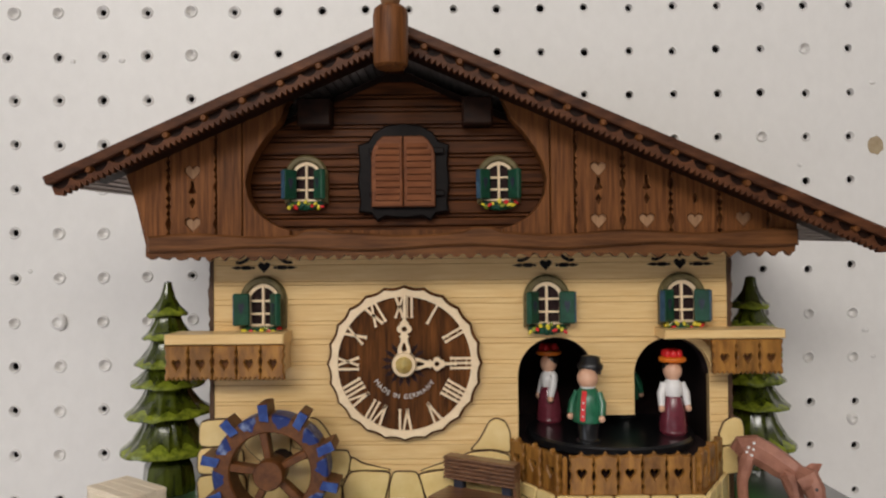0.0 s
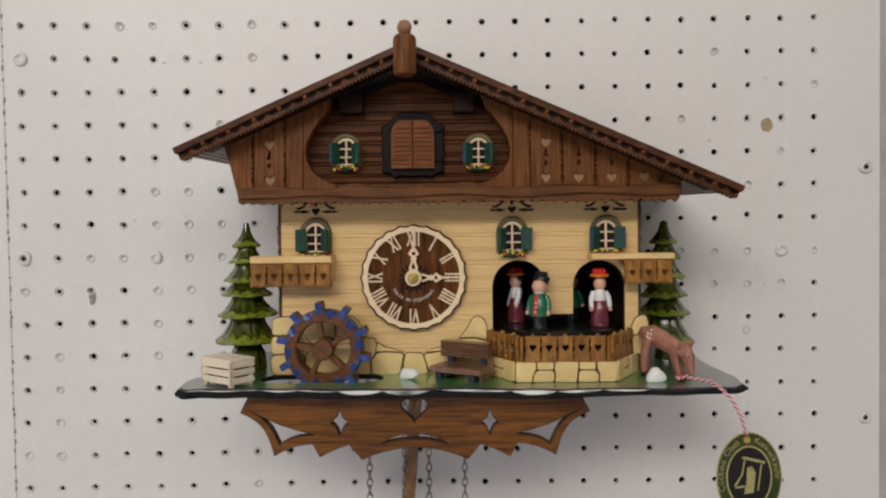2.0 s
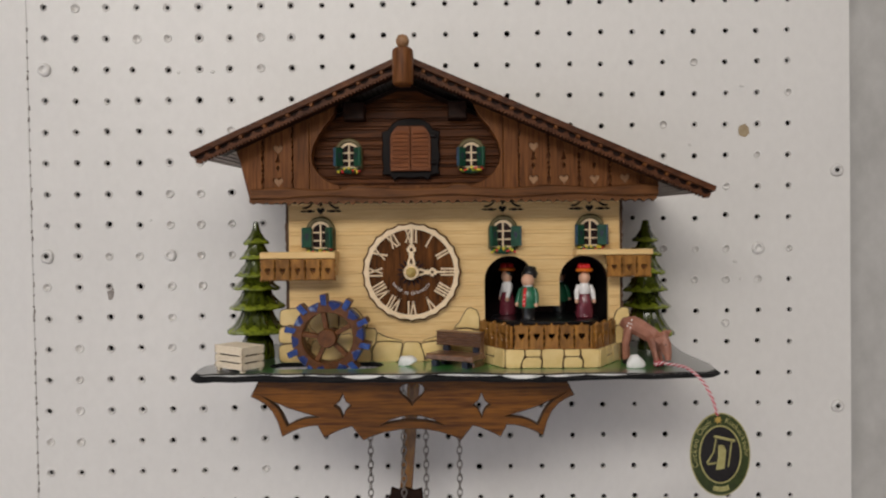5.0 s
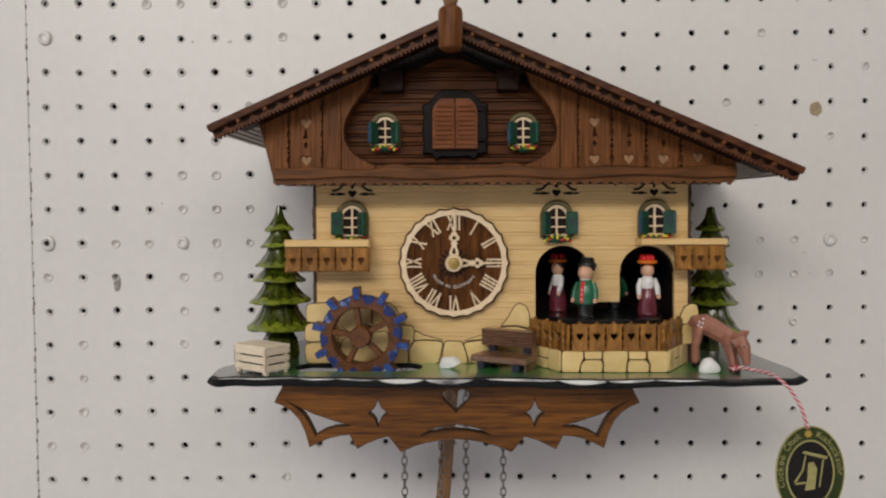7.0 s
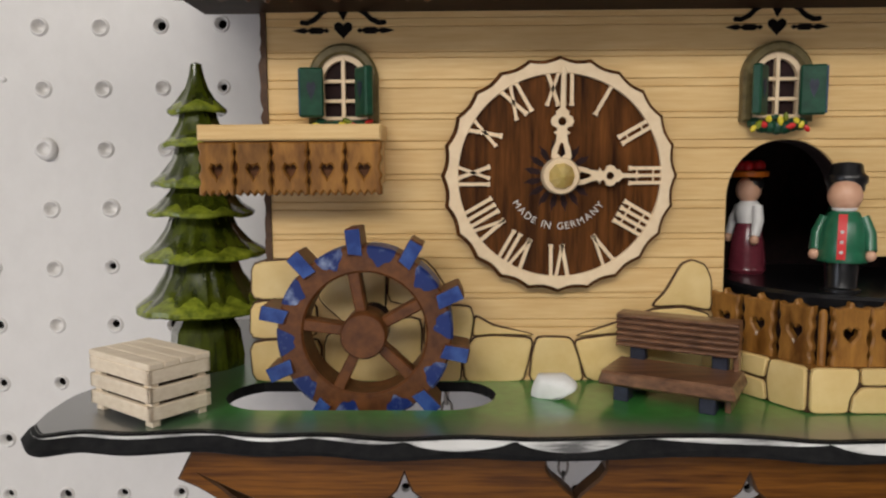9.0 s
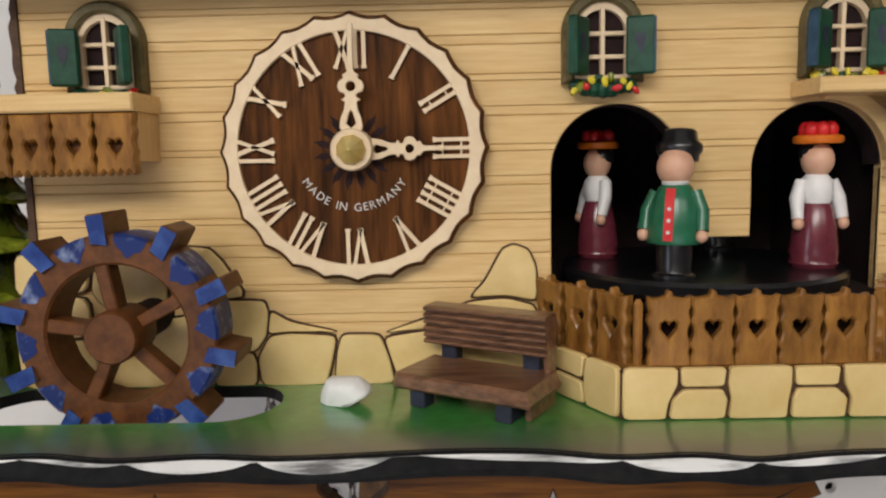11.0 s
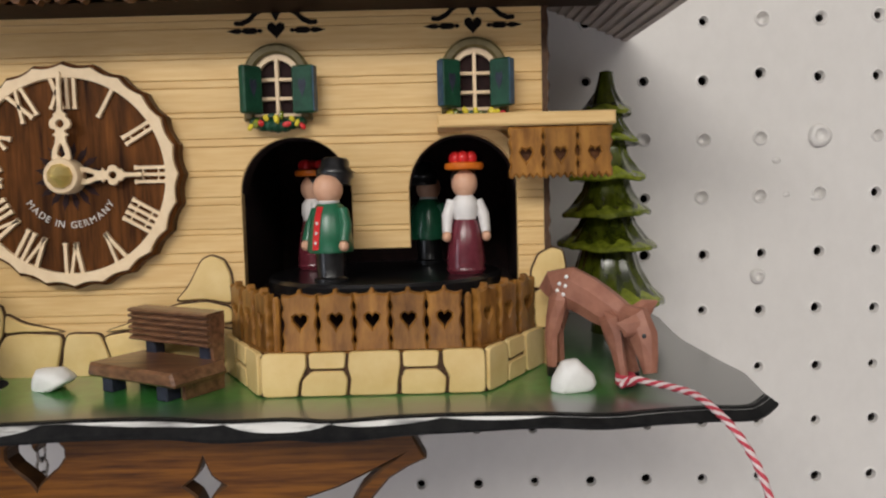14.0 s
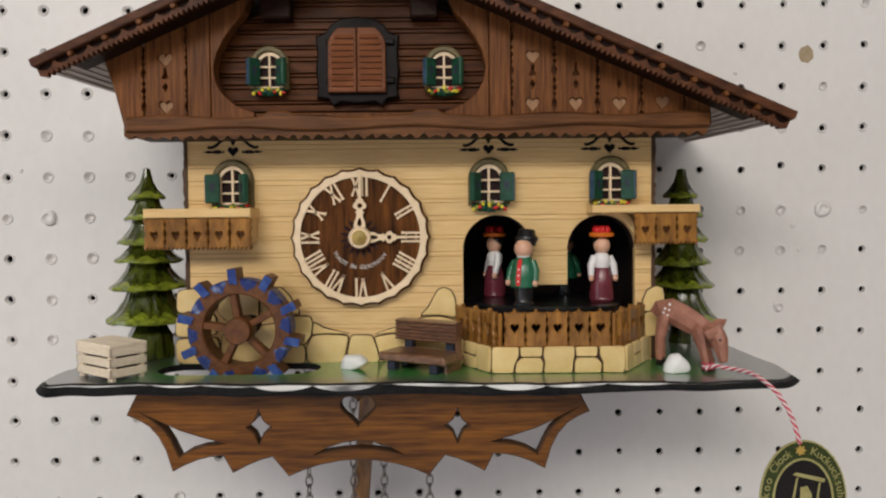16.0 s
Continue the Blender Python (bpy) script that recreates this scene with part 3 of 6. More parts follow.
# ---------------------------------------------------------------- windows
def window(cx, cz, wall_y, k, swing):
    """An arched window with green shutters and a flower box; cz is the sill."""
    def P(x, z):
        return (cx + x * k, cz + z * k)

    bm = B()
    outer = [P(10, 0)] + [P(a, b) for a, b in arc(0, 12.5, 10, 0, 180, 18)] + [P(-10, 0)]
    inner = [P(7, 1)] + [P(a, b) for a, b in arc(0, 12.5, 7, 0, 180, 18)] + [P(-7, 1)]
    prism(bm, outer, wall_y - 3.6 * k, wall_y + 0.3, holes=[inner], bev=0.7 * k)
    w = part("window", bm, OLIVE, clock, "arched toy window with olive frame", smooth=35)
    bm = B()
    prism(bm, inner, wall_y - 0.5, wall_y + 0.2)
    part("pane", bm, INSIDE, w, "black window opening")
    bm = B()
    rim_in = [P(5.5, 2)] + [P(a, b) for a, b in arc(0, 12.2, 5.6, 0, 180, 16)] + [P(-5.5, 2)]
    prism(bm, inner, wall_y - 2.2 * k, wall_y - 0.4, holes=[rim_in])
    part("inner_rim", bm, CREAM, w)
    bm = B()
    box(bm, cx - 0.55 * k, cx + 0.55 * k, wall_y - 2.5 * k, wall_y - 0.3, cz + 1.5 * k, cz + 18.6 * k, bev=0.15)
    part("muntin", bm, CREAM, w, "cream glazing bar")
    for z in (6.4, 12.0):
        bm = B()
        box(bm, cx - 6 * k, cx + 6 * k, wall_y - 2.3 * k, wall_y - 0.3, cz + (z - 0.5) * k, cz + (z + 0.5) * k, bev=0.15)
        part("muntin", bm, CREAM, w, "cream glazing bar")
    for s, turn in zip((-1, 1), swing):
        hinge = Matrix.Translation((cx + s * 5.6 * k, wall_y - 3.4 * k, 0)) @ Matrix.Rotation(-radians(turn) * s, 4, "Z")
        bm = B()
        a, b = sorted((0.0, s * 6.9 * k))
        leaf = heart(s * 3.5 * k, cz + 8.8 * k, 2.6 * k, 5.6 * k, 12)
        chamfer(bm, a, b, -2.6 * k, 0, cz + 1.6 * k, cz + 15.4 * k, 0.5 * k, m=hinge)
        sh = part("shutter", bm, GREEN, w, "green wooden shutter with blue-grey edge")
        if turn < 48:
            bm = B()
            e = s * 6.9 * k
            box(bm, min(e, e - s * 0.5), max(e, e - s * 0.5) + 0.06, -2.4 * k, -0.1, cz + 2.0 * k, cz + 15.0 * k, m=Matrix.Translation((cx + s * 5.6 * k, wall_y - 3.4 * k, 0)) @ Matrix.Rotation(-radians(turn) * s, 4, "Z") @ Matrix.Translation((s * 0.14, 0, 0)))
            part("shutter_edge", bm, BLUE_EDGE, w)
        bm = B()
        prism(bm, leaf, -2.75 * k, -2.0 * k, m=hinge)
        part("shutter_relief", bm, SLATE, w, "dark heart cut into the shutter")
    bm = B()
    rng = random.Random(int(cx * 7 + cz))
    for q in range(7):
        u = (q - 3) / 3
        ball(bm, (cx + 6.4 * u * k, wall_y - 3.0 * k, cz - (1.5 - 0.9 * u * u) * k + rng.uniform(-0.3, 0.3)), 2.2 * k, 2.4 * k, (2.3 - 0.5 * abs(u)) * k, 8, 5)
    part("flower_box", bm, GREEN, w, "dark green trailing leaves of the flower box", smooth=35)
    for q in range(11):
        bm = B()
        u = -1 + q * 0.2
        turn = Matrix.Translation((cx + 7.6 * u * k, wall_y - (5.0 + rng.uniform(-0.3, 0.5)) * k, cz + (0.2 - 1.0 * abs(u) + rng.uniform(-1.5, 1.3)) * k)) @ Matrix.Rotation(rng.uniform(0, 6), 4, "Y") @ Matrix.Rotation(rng.uniform(-0.5, 0.5), 4, "X")
        a, b = rng.uniform(1.0, 1.7) * k, rng.uniform(0.7, 1.1) * k
        ball(bm, (0, 0, 0), a, 0.8 * k, b, 7, 4, m=turn)
        part("flower", bm, (YELLOW, LEAF_TIP, RED, YELLOW, GREEN, YELLOW, LEAF_TIP, RED, YELLOW, YELLOW, RED)[q], w, smooth=35)


window(-81.0, 1467.2, -96.2, 1.02, (12, 56))
window(45.0, 1467.0, -96.2, 1.02, (52, 16))
window(104.8, 1467.4, -96.2, 1.02, (38, 36))
window(-58.9, 1521.6, -109.2, 0.92, (45, 50))
window(23.4, 1521.0, -109.2, 0.92, (42, 50))

# ---------------------------------------------------------------- dial
DX, DZ = -18.2, 1451.6
bm = B()
rim = []
for k in range(24):
    a0 = 2 * math.pi * k / 24
    for q in range(4):
        a = a0 + 2 * math.pi / 24 * q / 4
        rim.append((DX + (34.4 - 1.1 * math.sin(math.pi * q / 4)) * math.cos(a), DZ + (34.4 - 1.1 * math.sin(math.pi * q / 4)) * math.sin(a)))
prism(bm, rim, -101.0, -96.0, bev=0.5)
dial = part("dial", bm, DIAL, clock, "round dark walnut clock dial with cream numerals")
bm = B()
ring_out = [(DX + (x - DX) * 0.965, DZ + (z - DZ) * 0.965) for x, z in rim]
prism(bm, ring_out, -102.3, -100.9, holes=[arc(DX, DZ, 29.3, 0, 356.25, 95)], bev=0.2)
part("chapter_ring", bm, CREAM, dial, "cream scalloped dial ring")
# petals cut round the middle
for k in range(16):
    bm = B()
    a = 2 * math.pi * (k + 0.5) / 16
    m2 = Matrix.Translation((DX, 0, DZ)) @ Matrix.Rotation(-a, 4, "Y")
    prism(bm, [(4.5, 0), (6.2, 0.75), (8.4, 0.9), (9.3, 0.2), (10.6, 0), (9.3, -0.5), (8.4, -0.9), (6.2, -0.75)], -101.15, -100.8, m=m2)
    part("petal_cut", bm, INSIDE, dial)


def stroke(bm, u0, v0, u1, v1, w, m):
    d = Vector((u1 - u0, v1 - v0)).normalized()
    s = Vector((-d.y, d.x)) * w / 2
    prism(bm, [(u0 + s.x, v0 + s.y), (u1 + s.x, v1 + s.y), (u1 - s.x, v1 - s.y), (u0 - s.x, v0 - s.y)], -102.1, -100.9, m=m)
    e = d * w * 0.62
    for u, v in ((u0, v0), (u1, v1)):
        prism(bm, [(u + e.y * 1.1 - e.x * 0.6, v - e.x * 1.1 - e.y * 0.6), (u - e.y * 1.1 - e.x * 0.6, v + e.x * 1.1 - e.y * 0.6), (u - e.y * 1.1 + e.x * 0.6, v + e.x * 1.1 + e.y * 0.6), (u + e.y * 1.1 + e.x * 0.6, v - e.x * 1.1 + e.y * 0.6)], -102.14, -100.9, m=m)


V0, V1 = 20.4, 29.4
GLYPH = {"I": 2.1, "V": 4.4, "X": 4.6}
for hour, word in enumerate(("I", "II", "III", "IIII", "V", "VI", "VII", "VIII", "IX", "X", "XI", "XII"), 1):
    bm = B()
    m2 = Matrix.Translation((DX, 0, DZ)) @ Matrix.Rotation(2 * math.pi * hour / 12, 4, "Y")
    width = sum(GLYPH[c] for c in word)
    u = -width / 2
    for c in word:
        g = GLYPH[c]
        mid = u + g / 2
        if c == "I":
            stroke(bm, mid, V0, mid, V1, 1.0, m2)
        elif c == "V":
            stroke(bm, mid, V0, mid - 1.7, V1, 1.1, m2)
            stroke(bm, mid, V0, mid + 1.7, V1, 0.9, m2)
        else:
            stroke(bm, mid - 1.6, V0, mid + 1.6, V1, 0.9, m2)
            stroke(bm, mid + 1.6, V0, mid - 1.6, V1, 1.1, m2)
        u += g
    if word in ("II", "III", "IIII"):
        for v in (22.5, 27.2):
            prism(bm, [(-width / 2 + 0.9, v - 0.2), (width / 2 - 0.9, v - 0.2), (width / 2 - 0.9, v + 0.2), (-width / 2 + 0.9, v + 0.2)], -101.9, -100.9, m=m2)
    part("numeral", bm, CREAM, dial, "cream Roman numeral " + word)


def lettering(text, size, place, mat, parent, name="lettering", spread=0.0):
    """Each letter of a text in the built-in font; place(s) gives the pose at a run of s millimetres from the middle."""
    widths, shapes = [], []
    for ch in text:
        cu = bpy.data.curves.new("letter", "FONT")
        cu.body, cu.size, cu.extrude, cu.align_x = ch, size * 0.001, 0.00005, "LEFT"
        ob = bpy.data.objects.new("letter", cu)
        me = bpy.data.meshes.new_from_object(ob)
        bpy.data.objects.remove(ob)
        bpy.data.curves.remove(cu)
        xs = [v.co.x for v in me.vertices]
        widths.append(((max(xs) - min(xs)) * 1000 if xs else size * 0.3) + size * 0.13 + spread)
        shapes.append((me, min(xs) if xs else 0))
    s = -sum(widths) / 2
    for (me, x0), w in zip(shapes, widths):
        if len(me.vertices):
            m4 = place(s + w / 2)
            for v in me.vertices:
                v.co = (m4 @ Vector(((v.co.x - x0) * 1000 - w / 2, v.co.y * 1000, v.co.z * 1000)) - ORIGIN[parent.name]) * 0.001
            me.materials.append(mat)
            o = new(name, me)
            o.parent = parent
            ORIGIN[o.name] = ORIGIN[parent.name]
        s += w


FACE = Matrix.Rotation(radians(90), 4, "X")


def on_dial(s):
    a = s / 14.6
    return Matrix.Translation((DX + 15.6 * math.sin(a), -101.2, DZ - 15.6 * math.cos(a))) @ Matrix.Rotation(-a, 4, "Y") @ FACE


lettering("MADE IN GERMANY", 2.9, on_dial, TEXT_WHITE, dial, spread=0.16)


def hand(reach, angle, y, name):
    m2 = Matrix.Translation((DX, 0, DZ)) @ Matrix.Rotation(radians(angle), 4, "Y")
    bm = B()
    half = [(2.2, 4.0), (2.9, 5.5), (2.6, 7.6), (1.7, 9.8), (1.5, 11.6), (2.4, 12.2), (1.4, 12.9), (1.5, 13.6), (2.9, 14.2), (3.3, 15.4), (2.9, 16.6), (1.8, 17.4), (2.0, 18.2), (1.0, 18.9), (0.75, 19.4), (0.6, reach - 2.5), (0.8, reach - 1.5), (0.5, reach - 0.4)]
    k = 0.93 if reach < 25 else 1.0
    outline = [(u * k, v * k if v < 20 else v) for u, v in half] + [(-u * k, v * k if v < 20 else v) for u, v in half[::-1]]
    holes = [[(0, 5.2 * k), (1.2 * k, 6.4 * k), (0.5 * k, 9.0 * k), (0, 9.6 * k), (-0.5 * k, 9.0 * k), (-1.2 * k, 6.4 * k)], [(1.2 * k * math.cos(q), 15.4 * k + 1.2 * k * math.sin(q)) for q in [2 * math.pi * i / 10 for i in range(10)]]]
    prism(bm, outline, y, y + 0.9, holes=holes, bev=0.2, m=m2)
    part(name, bm, CREAM, dial, "cream pierced clock hand")


hand(31.0, 1.0, -105.6, "minute_hand")
hand(23.5, 90.0, -104.2, "hour_hand")
bm = B()
lathe(bm, [(5.3, 100.8), (5.3, 106.0), (4.9, 106.5)], (DX, 0, DZ), 28, axis="y")
part("hub_collar", bm, CREAM, dial, "cream hub collar", smooth=40)
bm = B()
lathe(bm, [(3.7, 106.3), (3.7, 107.4), (3.3, 108.0), (1.2, 110.6), (0.3, 111.4)], (DX, 0, DZ), 9, axis="y")
part("hub_cap", bm, BRASS, dial, "pointed faceted brass hub")

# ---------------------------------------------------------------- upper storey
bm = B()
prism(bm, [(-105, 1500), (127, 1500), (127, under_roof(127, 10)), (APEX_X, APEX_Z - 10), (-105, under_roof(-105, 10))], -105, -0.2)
part("upper_storey", bm, ROOF_DARK, clock, "walnut upper storey, darkened for the shade under the roof")
bm = B()
box(bm, -122, 143, -119, -95, 1499.5, 1501.5)
part("overhang", bm, ROOF_DARK, clock)
# level boards of the recessed gable field, the roof's shade put into their browns
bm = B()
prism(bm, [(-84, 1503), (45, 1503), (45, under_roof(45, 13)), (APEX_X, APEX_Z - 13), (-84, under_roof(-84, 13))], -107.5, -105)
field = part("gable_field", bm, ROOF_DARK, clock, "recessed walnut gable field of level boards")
z, k = 1504.0, 0
rng = random.Random(9)
while z < 1574:
    h = (5.6, 2.0, 3.6, 1.7)[k % 4]
    k += 1
    a, b = z + 0.22, z + h - 0.22
    xl = lambda q: max(-84.0, APEX_X - (APEX_Z - 14 - q) / SLOPE_L)
    xr = lambda q: min(45.0, APEX_X + (APEX_Z - 14 - q) / SLOPE_R)
    bm = B()
    prism(bm, [(xl(a), a), (xr(a), a), (xr(b), b), (xl(b), b)], -109.0 - rng.uniform(0, 0.35), -107, bev=0.3)
    part("board", bm, WALNUT_X, field)
    z += h

OVAL_R = [(24, 1566), (28, 1555.5), (33, 1550), (37.5, 1543.6), (41, 1537), (42.5, 1530), (41.4, 1523.5), (38.5, 1518.5), (34, 1514.2), (29, 1511.4), (24, 1509.8)]
OVAL = [(x, z) for x, z in OVAL_R] + [(-40 - x, z) for x, z in OVAL_R[::-1]]
outline = [(-124.2, 1499.5), (145, 1499.5), (146.2, under_roof(146.2, 7)), (24, under_roof(24, 7))] + OVAL + [(-64, under_roof(-64, 7)), (-132.6, under_roof(-132.6, 7))]
bm = B()
prism(bm, outline, -117.6, -113)
gable = part("gable_panel", bm, WALNUT_Z, clock, "walnut gable board with cut hearts and an oval opening")


def lens(z, z0):
    """How deep the plank's edge is cut in at a height: a chain of lens-shaped slits."""
    q = (z - z0) % 15.2
    for a, b, d in ((0.4, 2.4, 0.8), (3.4, 8.6, 1.0), (9.4, 11.2, 0.75), (12.0, 14.6, 0.9)):
        if a <= q <= b:
            return d * math.sin(math.pi * (q - a) / (b - a))
    return 0.0


def plank(x0, x1, cut0, cut1, hearts, slant=None):
    top = lambda x: under_roof(x, 7.5)
    z0 = 1506.8
    steps = 46
    hi0, hi1 = top(x0), top(x1)
    left = [(x0 + 0.2 + (lens(z0 + (hi0 - z0) * k / steps, z0) if cut0 else 0), z0 + (hi0 - z0) * k / steps) for k in range(steps + 1)]
    right = [(x1 - 0.2 - (lens(z0 + (hi1 - z0) * k / steps, z0) if cut1 else 0), z0 + (hi1 - z0) * k / steps) for k in range(steps + 1)]
    if slant:
        left = [(slant[0], z0), (slant[1], top(slant[1]))]
    holes = []
    for cz in hearts:
        cx = (x0 + x1) / 2
        holes.append(heart(cx, cz, 6.6, 6.4))
    if hearts:
        cx = (x0 + x1) / 2
        holes.append([(cx, hearts[0] + 11.4), (cx + 1.2, hearts[0] + 9.4), (cx, hearts[0] + 7.2), (cx - 1.2, hearts[0] + 9.4)])
        z = hearts[0] + 13
        end = top(cx) - 6
        if end - z > 5:
            holes.append([(cx - 0.5, z), (cx + 1.6, z + 0.6), (cx + 0.6, z + 2.6), (cx + 0.4, min(end, z + 6)), (cx - 0.4, min(end, z + 6)), (cx - 0.6, z + 2.6), (cx - 1.6, z + 0.6)])
    bm = B()
    prism(bm, left[::-1] + right, -121.0, -117.5, holes=holes, bev=0.3)
    part("plank", bm, WALNUT_Z, gable)
    for cz in hearts:
        bm = B()
        prism(bm, heart((x0 + x1) / 2, cz, 7.6, 7.4), -119.6, -117.4)
        part("heart_inlay", bm, HEART, gable, "pale wood heart")


plank(-133, -114.6, 0, 1, (), slant=(-123.4, -132.4))
plank(-114.6, -94.6, 1, 1, (1512.4, 1534))
plank(54.0, 74.0, 1, 1, (1512.4, 1534))
plank(74.0, 93.8, 1, 1, (1512.4,))
plank(93.8, 114.0, 1, 1, (1512.2,))
plank(114.0, 133.8, 1, 1, (1512.6,))
plank(133.8, 146.0, 1, 0, ())
for pts in ([(-94.4, 1506.8), (-84, 1506.8), (-84, 1524), (-84, under_roof(-84, 7.5)), (-94.4, under_roof(-94.4, 7.5))],
            [(-83.6, 1506.8), (-64, 1506.8), (-64, 1509.8)] + [(-40 - x, z) for x, z in OVAL_R[::-1]][1:] + [(-64, under_roof(-64, 7.5)), (-83.6, under_roof(-83.6, 7.5))],
            [(44.2, 1506.8), (53.8, 1506.8), (53.8, under_roof(53.8, 7.5)), (44.2, under_roof(44.2, 7.5))],
            [(24, 1506.8), (43.8, 1506.8), (43.8, under_roof(43.8, 7.5)), (24, under_roof(24, 7.5))] + OVAL_R[1:]):
    bm = B()
    prism(bm, pts, -121.0, -117.5, bev=0.3)
    part("plank", bm, WALNUT_Z, gable)
# wavy rail and pendant fringe along the overhang
rng = random.Random(5)
bm = B()
xs = [-122.6 + 4.06 * k for k in range(67)]
upper = [(x, 1508.0 + 0.8 * math.sin(x / 9.5) + (1.8 if -60 < x < -48 or 8 < x < 22 else 0)) for x in xs]
lower = [(x, 1502.0 + 0.9 * math.sin(x / 13 + 1)) for x in xs]
prism(bm, upper + lower[::-1], -123.6, -120.8, bev=0.8)
part("rail", bm, RAIL_BAR, clock, "wavy carved walnut rail", smooth=30)
bm = B()
xs = [-123.8 + 1.02 * k for k in range(264)]
teeth = [(x, 1498.5 + 0.9 * math.sin(x * 1.05) + rng.uniform(-0.6, 0.6)) for x in xs]
prism(bm, [(-123.8, 1503.5), (144.6, 1503.5)] + teeth[::-1], -121.8, -119)
part("fringe", bm, RAIL_BAR, clock, "ragged carved fringe under the rail")
for x0, x1 in ((-62.0, -47.4), (7.8, 20.8)):
    bm = B()
    chamfer(bm, x0, x1, -117, -106, 1554, 1566, 0.8)
    part("purlin_end", bm, ROOF_DARK, clock, "dark square purlin end")

# cuckoo door
CX = -17.2
bm = B()
outer = [(CX + s * a, b) for s, a, b in ((1, 0, 1514.8), (1, 8, 1515.6), (1, 11.4, 1513.6), (1, 14, 1517.0), (1, 19.4, 1517.6), (1, 18.6, 1522), (1, 19.6, 1530), (1, 18.8, 1538), (1, 19.6, 1546.2), (1, 15.2, 1547.6), (1, 12.6, 1551.4), (1, 7.6, 1554.4), (1, 0, 1555.4))]
outer = outer + [(2 * CX - x, z) for x, z in outer[::-1]][1:-1]
prism(bm, outer, -113.4, -108.6, bev=0.7)
cuckoo = part("cuckoo_door_frame", bm, FRAME, clock, "black-brown frame of the closed cuckoo door")
for s in (-1, 1):
    def edge(z):
        return 13.4 if z < 1540.5 else 13.4 * math.sqrt(max(0.05, 1 - ((z - 1540.5) / 10.6) ** 2 * 0.86))
    zs = [1519.6 + k * (1549.4 - 1519.6) / 14 for k in range(15)]
    bm = B()
    prism(bm, [(CX + s * 0.25, zs[0])] + [(CX + s * edge(z), z) for z in zs] + [(CX + s * 0.25, zs[-1])], -116.4, -113.2, bev=0.4)
    leaf = part("door_leaf", bm, LOUVRE, cuckoo, "red-brown louvred door leaf, closed")
for s in (-1, 1):
    for k in range(9):
        z = 1522.0 + k * 2.75
        w = min(11.6, edge(z + 2.3) - 1.4)
        bm = B()
        x0, x1 = sorted((CX + s * 1.6, CX + s * w))
        vs = [bm.verts.new(p) for p in ((x0, -116.3, z), (x1, -116.3, z), (x1, -117.4, z + 0.35), (x0, -117.4, z + 0.35), (x0, -116.5, z + 2.3), (x1, -116.5, z + 2.3))]
        for q in ((0, 1, 2, 3), (3, 2, 5, 4), (0, 4, 5, 1), (0, 3, 4), (1, 5, 2)):
            bm.faces.new([vs[i] for i in q])
        part("louvre", bm, LOUVRE, cuckoo)
    for z in (1524, 1542):
        bm = B()
        chamfer(bm, CX + s * 13.2 - 1.2, CX + s * 13.2 + 3.2 * (s > 0) + 1.0, -115.4, -113, z, z + 2.6, 0.4)
        part("hinge", bm, FRAME, cuckoo)

